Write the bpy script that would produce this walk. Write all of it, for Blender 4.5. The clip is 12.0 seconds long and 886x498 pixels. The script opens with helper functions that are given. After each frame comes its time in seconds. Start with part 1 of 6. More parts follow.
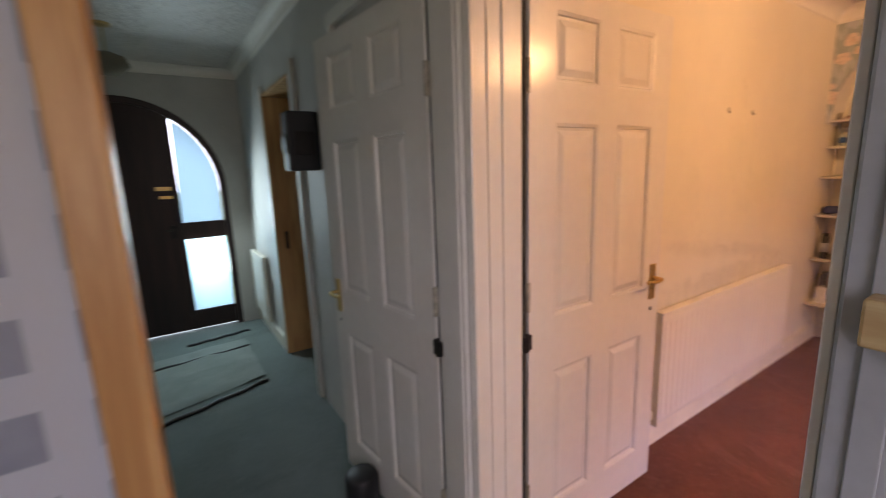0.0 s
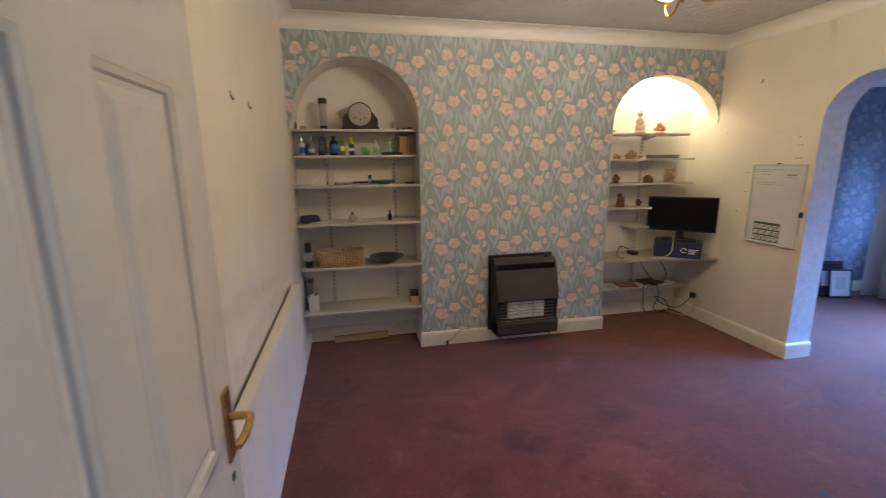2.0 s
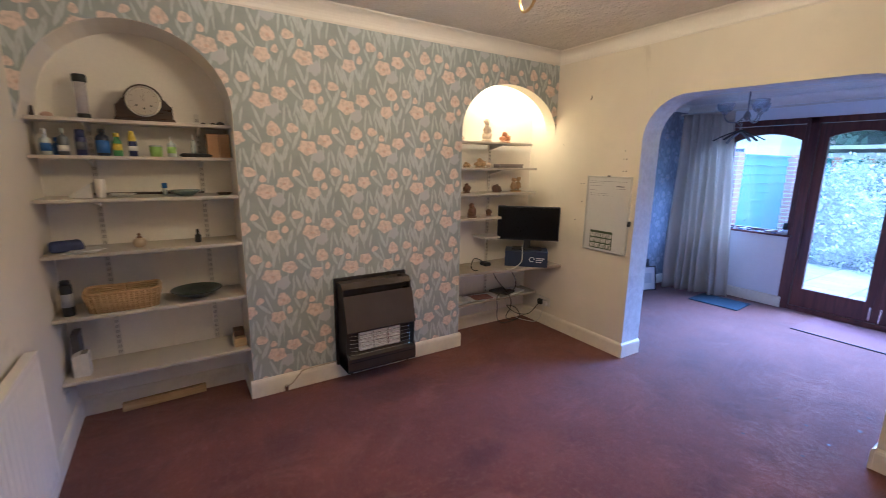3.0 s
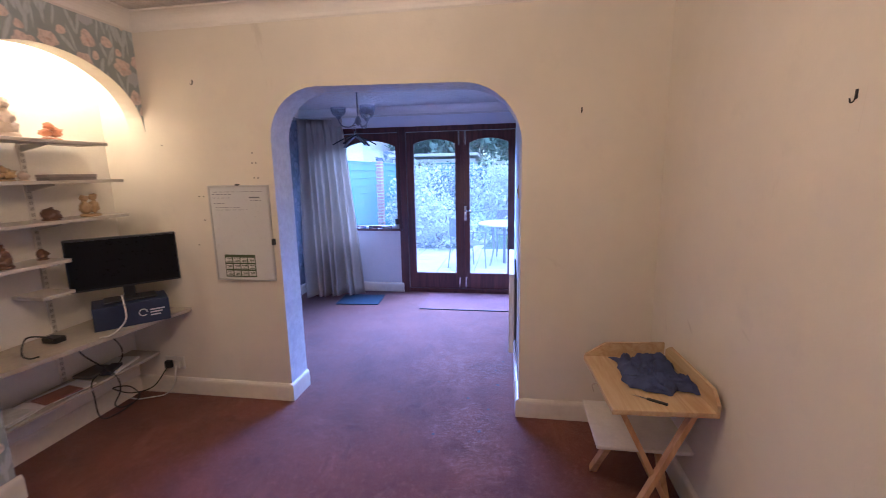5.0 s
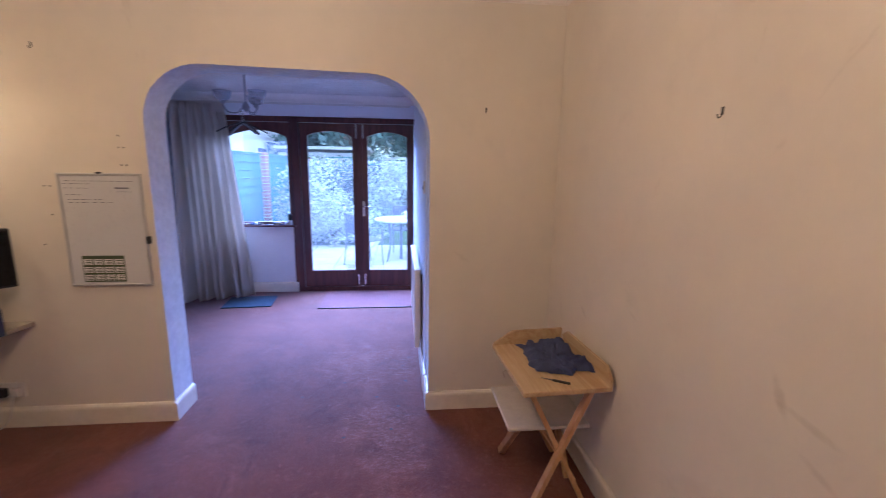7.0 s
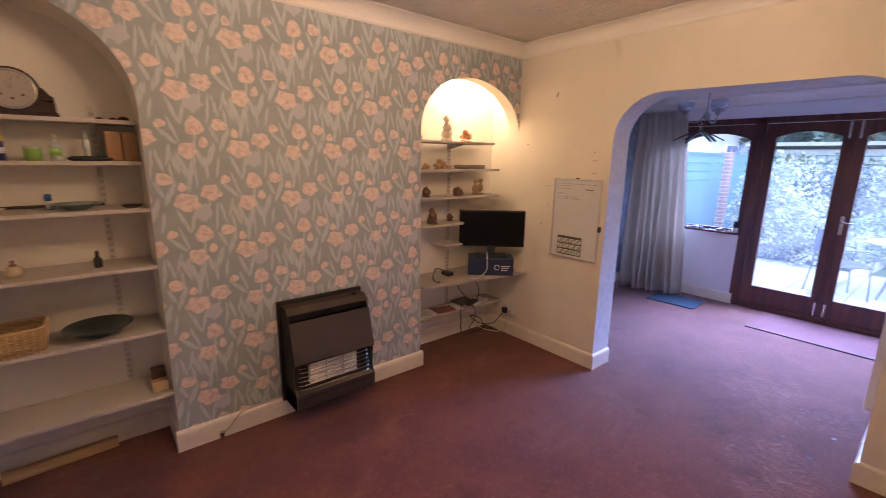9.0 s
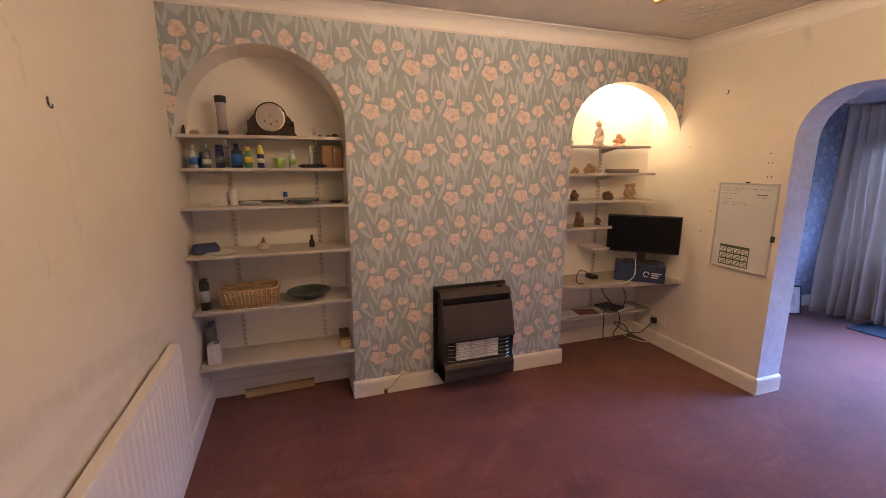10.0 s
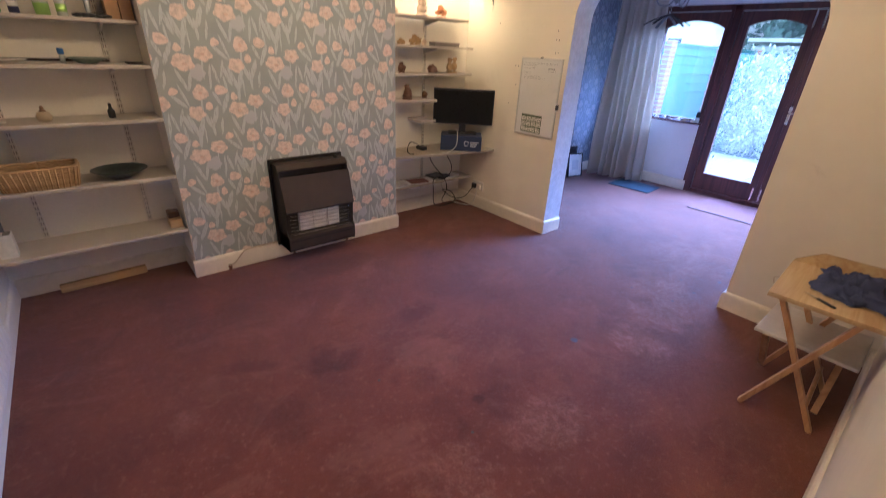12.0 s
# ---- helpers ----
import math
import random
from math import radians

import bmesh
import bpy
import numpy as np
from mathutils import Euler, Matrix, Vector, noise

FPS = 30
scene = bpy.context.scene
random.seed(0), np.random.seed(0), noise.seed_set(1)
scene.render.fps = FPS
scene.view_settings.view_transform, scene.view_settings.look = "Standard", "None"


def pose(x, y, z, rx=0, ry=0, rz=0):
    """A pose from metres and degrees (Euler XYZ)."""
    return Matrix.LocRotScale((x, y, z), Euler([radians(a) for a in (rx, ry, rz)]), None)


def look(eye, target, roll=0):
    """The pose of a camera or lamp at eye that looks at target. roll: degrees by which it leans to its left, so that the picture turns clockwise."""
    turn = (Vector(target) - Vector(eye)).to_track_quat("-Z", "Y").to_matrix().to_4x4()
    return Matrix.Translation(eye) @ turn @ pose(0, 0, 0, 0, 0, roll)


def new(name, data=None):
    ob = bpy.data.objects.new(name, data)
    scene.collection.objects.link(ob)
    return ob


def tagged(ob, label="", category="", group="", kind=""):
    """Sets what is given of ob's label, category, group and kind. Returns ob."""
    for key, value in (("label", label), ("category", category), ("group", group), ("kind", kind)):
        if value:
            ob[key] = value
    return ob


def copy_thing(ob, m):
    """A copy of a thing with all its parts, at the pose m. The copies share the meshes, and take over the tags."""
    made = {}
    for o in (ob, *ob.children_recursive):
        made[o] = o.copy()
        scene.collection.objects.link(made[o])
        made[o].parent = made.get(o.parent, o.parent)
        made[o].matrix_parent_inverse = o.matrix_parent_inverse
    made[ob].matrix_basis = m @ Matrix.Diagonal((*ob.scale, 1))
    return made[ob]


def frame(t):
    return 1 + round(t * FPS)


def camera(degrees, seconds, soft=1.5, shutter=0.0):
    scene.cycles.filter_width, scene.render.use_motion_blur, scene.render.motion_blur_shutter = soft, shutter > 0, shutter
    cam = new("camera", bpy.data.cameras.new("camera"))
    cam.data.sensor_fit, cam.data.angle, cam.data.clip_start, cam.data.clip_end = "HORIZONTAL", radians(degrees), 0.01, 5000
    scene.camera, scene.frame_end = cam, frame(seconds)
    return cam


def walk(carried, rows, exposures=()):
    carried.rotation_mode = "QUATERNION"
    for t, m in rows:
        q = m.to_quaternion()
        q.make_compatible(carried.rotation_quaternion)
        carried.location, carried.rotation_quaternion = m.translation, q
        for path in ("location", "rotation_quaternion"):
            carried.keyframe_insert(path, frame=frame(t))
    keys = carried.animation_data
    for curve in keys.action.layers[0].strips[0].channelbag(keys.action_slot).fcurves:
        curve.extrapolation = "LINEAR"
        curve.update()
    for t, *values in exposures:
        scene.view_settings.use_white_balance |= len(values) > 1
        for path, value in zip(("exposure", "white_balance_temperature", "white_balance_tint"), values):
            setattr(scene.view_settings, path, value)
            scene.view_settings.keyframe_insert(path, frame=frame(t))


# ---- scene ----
cam = camera(92.3, 12.0, soft=0.8, shutter=0.3)
PATH = [
    (0, (0.065, 0.134, 1.463), (1.142, 1.778, 1.094), -2.1),
    (0.5, (0.228, 0.428, 1.466), (1.845, 1.539, 1.075), -2.1),
    (1, (0.448, 0.644, 1.465), (2.315, 1.244, 1.073), -4.3),
    (1.5, (0.686, 0.765, 1.463), (2.644, 0.796, 1.056), -1.5),
    (2, (0.924, 0.852, 1.479), (2.838, 0.441, 1.072), -0.6),
    (2.5, (1.112, 0.777, 1.485), (2.908, -0.003, 1.078), 0.6),
    (3, (1.348, 0.657, 1.512), (3.006, -0.389, 1.116), 0.8),
    (3.5, (1.485, 0.543, 1.492), (2.901, -0.814, 1.102), 0.7),
    (3.7, (1.588, 0.521, 1.47), (2.803, -1.023, 1.101), 0.9),
    (5.5, (1.899, 0.115, 1.493), (2.001, -1.85, 1.134), -1.0),
    (6, (1.98, 0.147, 1.496), (1.81, -1.812, 1.131), 0.3),
    (6.5, (2.006, 0.179, 1.482), (1.571, -1.738, 1.11), 1.6),
    (7, (1.96, 0.163, 1.48), (1.762, -1.791, 1.105), 0.8),
    (7.5, (1.852, 0.187, 1.467), (2.333, -1.715, 1.081), 0.9),
    (7.7, (1.848, 0.231, 1.477), (2.576, -1.591, 1.088), 0.3),
    (9.3, (1.606, 0.579, 1.572), (3.251, -0.483, 1.165), 0.6),
    (9.5, (1.549, 0.599, 1.56), (3.285, -0.315, 1.171), 0.2),
    (10, (1.454, 0.643, 1.558), (3.306, 0.002, 1.16), 0.1),
    (10.5, (1.331, 0.687, 1.55), (3.187, 0.061, 1.147), -0.5),
    (11, (1.19, 0.697, 1.511), (2.877, -0.257, 1.02), 0.7),
    (11.5, (1.168, 0.719, 1.52), (2.638, -0.503, 0.932), 2.3),
    (12, (1.171, 0.723, 1.463), (2.541, -0.459, 0.611), 2.8),
]
EXPOSURES = [(0.0, 0.72, 8600, 36), (1.0, 0.66, 9200, 20), (1.5, 0.36, 5700, 6), (2.5, 0.30, 4650, 1), (3.5, 0.5, 5000, 12), (5.5, 0.21, 4800, 20), (7.5, 0.18, 5200, 22), (9.5, 0.32, 5900, 25), (10.0, 0.36, 5700, 20), (10.5, 0.5, 5100, 9), (11.0, 0.44, 4800, 4), (11.5, 0.46, 4950, 8), (12.0, 0.58, 5050, 10)]
walk(cam, [(t, look(eye, target, roll)) for t, eye, target, roll in PATH], EXPOSURES)

# ---- world and light ----
world = bpy.data.worlds.new("overcast_sky")
scene.world = world
world.use_nodes = True
wn, wl = world.node_tree.nodes, world.node_tree.links
sky = wn.new("ShaderNodeTexSky")
sky.sky_type = "NISHITA"
sky.sun_disc = False
sky.sun_elevation, sky.sun_rotation = radians(62), radians(-51)
grey = wn.new("ShaderNodeMix")
grey.data_type = "RGBA"
grey.inputs[0].default_value = 0.6
grey.inputs[7].default_value = (19.0, 26.0, 37.0, 1)
wl.new(sky.outputs[0], grey.inputs[6])
wl.new(grey.outputs[2], wn["Background"].inputs[0])
wn["Background"].inputs[1].default_value = 0.17


def lamp(name, kind, m, power, colour, size=0.05, size_y=None, spread=180):
    data = bpy.data.lights.new(name, kind)
    data.energy, data.color = power, colour
    if kind == "POINT":
        data.shadow_soft_size = size
    if kind == "AREA":
        data.shape = "RECTANGLE"
        data.size, data.size_y, data.spread = size, size_y or size, radians(spread)
    if kind == "SUN":
        data.angle = size
    ob = new(name, data)
    ob.matrix_world = m
    return ob


lamp("sun", "SUN", look((-5, 4, 12), (0, 0, 0)), 2.0, (0.78, 0.88, 1.0), radians(14))
WARM = (1.0, 0.72, 0.43)
PENDANT = (2.56, -0.5)
for a in (100, 220, 340):
    lamp("pendant_bulb_light", "POINT", pose(PENDANT[0] + 0.20 * math.cos(radians(a)), PENDANT[1] + 0.20 * math.sin(radians(a)), 2.23), 26, WARM, 0.045)
lamp("alcove_lamp_light", "POINT", pose(4.30, -1.86, 2.22), 20, (1.0, 0.72, 0.38), 0.06)
# daylight that the sky sends through the garden doors, the window and the glass of the front door
lamp("garden_daylight", "AREA", pose(2.46, -5.25, 1.3, 41, 0, 0), 122, (0.36, 0.50, 1.0), 1.2, 1.6, 92)
lamp("window_daylight", "AREA", pose(3.6, -5.25, 1.5, 41, 0, 0), 54, (0.36, 0.50, 1.0), 0.8, 1.0, 92)
# added fill from the unseen kitchen end, to brighten the hall doors
lamp("kitchen_fill", "AREA", pose(0.0, -1.42, 1.52, 90, 0, 0), 4.2, (0.9, 0.93, 1.0), 0.7, 1.0)
lamp("front_daylight", "AREA", pose(0.38, 4.68, 1.1, 62, 0, 180), 14, (0.45, 0.82, 1.0), 0.34, 1.4)


# ---- materials ----
class Nodes:
    """A node tree with short calls."""

    def __init__(self, name):
        self.m = bpy.data.materials.new(name)
        self.m.use_nodes = True
        self.t = self.m.node_tree
        self.b = self.t.nodes["Principled BSDF"]
        self.co = self.t.nodes.new("ShaderNodeTexCoord").outputs["Object"]

    def put(self, a, socket):
        if hasattr(a, "is_linked"):
            self.t.links.new(a, socket)
        else:
            socket.default_value = a

    def math(self, op, a, b=0.0, c=0.0):
        n = self.t.nodes.new("ShaderNodeMath")
        n.operation = op
        for v, s in zip((a, b, c), n.inputs):
            self.put(v, s)
        return n.outputs[0]

    def noise(self, scale, detail=3.0, rough=0.55, co=None, dist=0.0):
        n = self.t.nodes.new("ShaderNodeTexNoise")
        n.inputs["Scale"].default_value, n.inputs["Detail"].default_value = scale, detail
        n.inputs["Roughness"].default_value, n.inputs["Distortion"].default_value = rough, dist
        self.t.links.new(co or self.co, n.inputs["Vector"])
        return n.outputs["Fac"]

    def stretch(self, x, y, z):
        n = self.t.nodes.new("ShaderNodeMapping")
        n.inputs["Scale"].default_value = (x, y, z)
        self.t.links.new(self.co, n.inputs["Vector"])
        return n.outputs[0]

    def step(self, v, lo, hi):
        n = self.t.nodes.new("ShaderNodeMapRange")
        n.inputs[1].default_value, n.inputs[2].default_value = lo, hi
        n.interpolation_type = "SMOOTHSTEP"
        self.put(v, n.inputs[0])
        return n.outputs[0]

    def mix(self, f, a, b, blend="MIX"):
        n = self.t.nodes.new("ShaderNodeMix")
        n.data_type, n.blend_type = "RGBA", blend
        for v, k in ((f, 0), (a, 6), (b, 7)):
            if isinstance(v, tuple) and len(v) == 3:
                v = (*v, 1)
            self.put(v, n.inputs[k])
        return n.outputs[2]

    def bump(self, h, strength, distance):
        n = self.t.nodes.new("ShaderNodeBump")
        n.inputs["Strength"].default_value, n.inputs["Distance"].default_value = strength, distance
        self.put(h, n.inputs["Height"])
        self.t.links.new(n.outputs[0], self.b.inputs["Normal"])

    def colour(self, c):
        if isinstance(c, tuple) and len(c) == 3:
            c = (*c, 1)
        self.put(c, self.b.inputs["Base Color"])

    def set(self, **kw):
        for k, v in kw.items():
            self.put(v, self.b.inputs[k.replace("_", " ").title() if k != "IOR" else k])


def surface(name, c, rough=0.6, metal=0.0, vary=0.12, scale=6.0, fine=60.0, bump=0.15, dist=0.002, dirt=None, stretch=None, spec=None):
    """A plain surface with large and fine variation, slight relief and, where dirt is given, stains of that colour."""
    n = Nodes(name)
    co = n.stretch(*stretch) if stretch else n.co
    big, small = n.noise(scale, 4, 0.6, co), n.noise(fine, 3, 0.6, co)
    f = n.math("ADD", n.math("MULTIPLY", big, 0.65), n.math("MULTIPLY", small, 0.35))
    lo, hi = tuple(v * (1 - vary) for v in c), tuple(min(1, v * (1 + vary)) for v in c)
    col = n.mix(n.step(f, 0.3, 0.7), lo, hi)
    if dirt:
        col = n.mix(n.math("MULTIPLY", n.step(n.noise(scale * 0.6, 6, 0.65), 0.54, 0.78), 0.6), col, dirt)
    n.colour(col)
    n.put(n.math("ADD", n.math("MULTIPLY", small, 0.16), rough - 0.08), n.b.inputs["Roughness"])
    n.b.inputs["Metallic"].default_value = metal
    if spec is not None:
        n.b.inputs["Specular IOR Level"].default_value = spec
    if bump:
        n.bump(small, bump, dist)
    return n.m


def wood(name, c, dark, rough=0.45, along="z", scale=1.0, knots=False):
    n = Nodes(name)
    s = {"x": (1.5, 22, 22), "y": (22, 1.5, 22), "z": (22, 22, 1.5)}[along]
    g = n.noise(scale, 6, 0.65, n.stretch(*s), 0.6)
    h = n.noise(7, 5, 0.6, n.stretch(*[v * 0.5 for v in s]))
    col = n.mix(n.step(g, 0.35, 0.68), c, dark)
    col = n.mix(n.math("MULTIPLY", n.step(h, 0.5, 0.75), 0.35), col, dark)
    if knots:
        v = n.t.nodes.new("ShaderNodeTexVoronoi")
        v.inputs["Scale"].default_value = 3.6
        n.t.links.new(n.stretch(*[1.0 if q > 2 else 0.6 for q in s]), v.inputs["Vector"])
        col = n.mix(n.step(v.outputs["Distance"], 0.085, 0.03), col, tuple(q * 0.35 for q in dark))
    n.colour(col)
    n.put(n.math("ADD", n.math("MULTIPLY", h, 0.2), rough - 0.1), n.b.inputs["Roughness"])
    n.bump(g, 0.12, 0.002)
    return n.m


def carpet(name, c, dark, pale, worn=None):
    """Short-pile carpet: tufts, brushed patches, stains and flattened tracks."""
    n = Nodes(name)
    tuft, brushed, stain = n.noise(260, 2, 0.7), n.noise(3.1, 6, 0.68, None, 0.2), n.noise(1.3, 8, 0.74)
    speck = n.noise(38, 4, 0.7)
    col = n.mix(n.step(brushed, 0.32, 0.7), c, dark)
    col = n.mix(n.math("MULTIPLY", n.step(tuft, 0.35, 0.7), 0.35), col, tuple(v * 0.55 for v in dark))
    col = n.mix(n.math("MULTIPLY", n.step(speck, 0.52, 0.7), 0.26), col, pale)
    col = n.mix(n.math("MULTIPLY", n.step(stain, 0.54, 0.68), 0.5), col, tuple(v * 0.5 for v in dark))
    lift = n.math("ADD", tuft, brushed)
    if worn:
        # crushed pile with pale flecks where feet turn, and darker trodden-in stains
        sep = n.t.nodes.new("ShaderNodeSeparateXYZ")
        n.t.links.new(n.co, sep.inputs[0])
        fray = n.math("MULTIPLY", n.math("SUBTRACT", n.noise(7, 6, 0.72, None, 0.5), 0.5), 4.2)

        def patch(x, y, rx, ry):
            dx = n.math("DIVIDE", n.math("SUBTRACT", sep.outputs[0], x), rx)
            dy = n.math("DIVIDE", n.math("SUBTRACT", sep.outputs[1], y), ry)
            d = n.math("ADD", n.math("MULTIPLY", dx, dx), n.math("MULTIPLY", dy, dy))
            return n.step(n.math("ADD", d, fray), 1.25, 0.0)

        crush = n.step(n.noise(30, 5, 0.75), 0.46, 0.62)
        for x, y, rx, ry, much in worn[0]:
            here = patch(x, y, rx, ry)
            fleck = n.math("MULTIPLY", here, n.math("ADD", n.math("MULTIPLY", crush, 0.6), 0.4))
            col = n.mix(n.math("MULTIPLY", fleck, much), col, pale)
            lift = n.math("ADD", lift, n.math("MULTIPLY", fleck, 1.4))
        for x, y, rx, ry, much in worn[1]:
            col = n.mix(n.math("MULTIPLY", patch(x, y, rx, ry), much), col, tuple(v * 0.42 for v in dark))
        tracks = n.noise(1.9, 7, 0.74, n.stretch(1.3, 0.8, 1), 0.8)
        col = n.mix(n.math("MULTIPLY", n.step(tracks, 0.52, 0.68), 0.22), col, pale)
        blot = n.noise(4.2, 5, 0.62, None, 0.6)
        col = n.mix(n.math("MULTIPLY", n.step(blot, 0.56, 0.72), 0.42), col, tuple(v * 0.5 for v in dark))
    n.colour(col)
    n.set(roughness=0.95)
    n.b.inputs["Specular IOR Level"].default_value = 0.12
    n.b.inputs["Sheen Weight"].default_value = 0.2
    n.bump(lift, 0.5, 0.004)
    return n.m


def floral_paper(name, ground, flower, lilac, leaf):
    """Half-drop floral paper: columns 0.26 m wide, a repeat of 0.53 m, each cell with nine blooms and a clump of leaves."""
    n = Nodes(name)
    sep = n.t.nodes.new("ShaderNodeSeparateXYZ")
    n.t.links.new(n.co, sep.inputs[0])
    wob, lobes = n.noise(22, 2, 0.5), n.noise(58, 3, 0.6)
    wob = n.math("MULTIPLY", n.math("SUBTRACT", wob, 0.5), 0.012)
    u, v = n.math("ADD", n.math("ADD", sep.outputs[1], wob), 0.080), n.math("ADD", n.math("ADD", sep.outputs[2], wob), -2.125)

    def local(cu, cv):
        du = n.math("SUBTRACT", u, -cu)
        i = n.math("ROUND", n.math("DIVIDE", du, 0.2605))
        du = n.math("SUBTRACT", du, n.math("MULTIPLY", i, 0.2605))
        dv = n.math("SUBTRACT", n.math("SUBTRACT", v, cv), n.math("MULTIPLY", i, 0.266))
        return du, n.math("SUBTRACT", dv, n.math("MULTIPLY", n.math("ROUND", n.math("DIVIDE", dv, 0.532)), 0.532))

    def blob(cu, cv, ru, rv, lean, soft, rag, petals=0):
        du, dv = local(cu, cv)
        a, b = math.cos(radians(lean)), math.sin(radians(lean))
        p = n.math("ADD", n.math("MULTIPLY", du, a / ru), n.math("MULTIPLY", dv, b / ru))
        q = n.math("ADD", n.math("MULTIPLY", du, -b / rv), n.math("MULTIPLY", dv, a / rv))
        d = n.math("ADD", n.math("MULTIPLY", p, p), n.math("MULTIPLY", q, q))
        if petals:
            turn = n.math("MULTIPLY", n.math("ARCTAN2", q, p), float(petals))
            d = n.math("MULTIPLY", d, n.math("ADD", n.math("MULTIPLY", n.math("SINE", n.math("ADD", turn, cu * 9)), 0.19), 1.04))
        d = n.math("ADD", d, n.math("MULTIPLY", n.math("SUBTRACT", lobes, 0.5), rag))
        return n.step(d, 1.0 + soft, 1.0 - soft)

    def union(masks):
        out = masks[0]
        for k in masks[1:]:
            out = n.math("MAXIMUM", out, k)
        return out

    stems = [(-0.023, -0.094, 0.008, 0.058, -22), (0.128, -0.077, 0.006, 0.062, 6), (-0.058, -0.21, 0.009, 0.048, -46), (-0.03, -0.18, 0.006, 0.058, -19),
             (-0.038, -0.335, 0.010, 0.055, -20), (-0.004, -0.357, 0.011, 0.068, -20), (0.036, -0.36, 0.012, 0.056, 15), (0.077, -0.32, 0.009, 0.040, -17),
             (0.122, -0.30, 0.011, 0.053, 18), (0.147, -0.20, 0.008, 0.036, -24), (0.192, -0.22, 0.011, 0.056, 23), (0.096, -0.03, 0.004, 0.05, 2), (0.05, -0.40, 0.004, 0.05, 0),
             (0.016, -0.10, 0.007, 0.050, 12), (0.160, -0.06, 0.007, 0.046, -14), (0.018, -0.43, 0.008, 0.045, 8), (0.098, -0.36, 0.007, 0.050, -4),
             (0.150, -0.36, 0.006, 0.045, 10), (-0.062, -0.30, 0.006, 0.045, 14), (0.205, -0.12, 0.006, 0.045, -6), (0.058, -0.235, 0.006, 0.040, 4)]
    leaves = union([blob(q[0], q[1], q[2] * 1.18, q[3] * 1.14, q[4], 0.35, 0.6) for q in stems])
    blooms = union([blob(q[0], q[1], q[2] * 0.95, q[3] * 0.95, q[4], 0.14, 0.9, 5 if q[2] > 0.045 else 3) for q in (
        (0.0, 0.0, 0.060, 0.047, 8), (0.109, 0.047, 0.050, 0.041, 6), (-0.017, 0.076, 0.021, 0.023, -10), (0.061, -0.164, 0.042, 0.045, 0),
        (0.023, -0.278, 0.047, 0.042, 0), (0.096, -0.24, 0.020, 0.027, 12), (-0.08, -0.156, 0.027, 0.021, -30), (0.173, -0.15, 0.037, 0.030, 10))])
    lilacs = blob(0.064, -0.052, 0.042, 0.042, 0, 0.2, 1.6, 5)
    hearts = union([blob(*q, 0.5, 1.0) for q in ((0.006, -0.008, 0.013, 0.008, 0), (0.109, 0.044, 0.012, 0.007, 0), (0.061, -0.168, 0.010, 0.010, 0))])
    stroke = n.noise(7, 4, 0.6, n.stretch(1, 16, 3))
    col = n.mix(n.step(n.noise(9, 4), 0.3, 0.7), tuple(q * 0.93 for q in ground), tuple(q * 1.05 for q in ground))
    col = n.mix(n.math("MULTIPLY", leaves, n.step(stroke, 0.22, 0.55)), col, leaf)
    col = n.mix(n.math("MULTIPLY", lilacs, 0.85), col, n.mix(stroke, lilac, leaf))
    petal = n.mix(n.step(n.noise(46, 4, 0.65), 0.34, 0.6), tuple(q * 0.80 for q in flower), tuple(min(1, q * 1.08) for q in flower))
    col = n.mix(n.math("MULTIPLY", blooms, 0.94), col, petal)
    col = n.mix(n.math("MULTIPLY", hearts, 0.35), col, (0.52, 0.28, 0.16))
    n.colour(col)
    n.set(roughness=0.62)
    n.bump(n.noise(300, 2), 0.08, 0.001)
    return n.m


def glass(name, tint=(1, 1, 1), rough=0.0, glare_haze=0.0):
    """Thin pane: mostly clear, with a mirror gloss that grows at a slant and a translucent veil that imitates glare."""
    n = Nodes(name)
    t = n.t
    clear, gloss, fres, mixer = (t.nodes.new("ShaderNode" + k) for k in ("BsdfTransparent", "BsdfGlossy", "Fresnel", "MixShader"))
    clear.inputs[0].default_value = (*tint, 1)
    gloss.inputs["Roughness"].default_value = rough
    fres.inputs[0].default_value = 1.45
    t.links.new(fres.outputs[0], mixer.inputs[0])
    t.links.new(clear.outputs[0], mixer.inputs[1])
    t.links.new(gloss.outputs[0], mixer.inputs[2])
    # pale translucent share that lifts the darks behind the pane like glare
    film, veil = t.nodes.new("ShaderNodeBsdfTranslucent"), t.nodes.new("ShaderNodeMixShader")
    film.inputs[0].default_value = (0.8, 0.8, 0.8, 1)
    n.put(n.math("MULTIPLY", n.math("ADD", n.noise(5, 5, 0.65), 0.5), glare_haze), veil.inputs[0])
    t.links.new(mixer.outputs[0], veil.inputs[1])
    t.links.new(film.outputs[0], veil.inputs[2])
    t.links.new(veil.outputs[0], t.nodes["Material Output"].inputs[0])
    return n.m


def frosted(name, tint, clear_part):
    """Translucent white glass that lets part of the light straight through."""
    n = Nodes(name)
    t = n.t
    a, b, c, m1, m2 = (t.nodes.new("ShaderNode" + k) for k in ("BsdfTransparent", "BsdfTranslucent", "BsdfDiffuse", "MixShader", "MixShader"))
    for q in (a, b, c):
        q.inputs[0].default_value = (*tint, 1)
    m1.inputs[0].default_value, m2.inputs[0].default_value = clear_part, 0.5
    t.links.new(b.outputs[0], m2.inputs[1])
    t.links.new(c.outputs[0], m2.inputs[2])
    t.links.new(m2.outputs[0], m1.inputs[1])
    t.links.new(a.outputs[0], m1.inputs[2])
    t.links.new(m1.outputs[0], t.nodes["Material Output"].inputs[0])
    return n.m


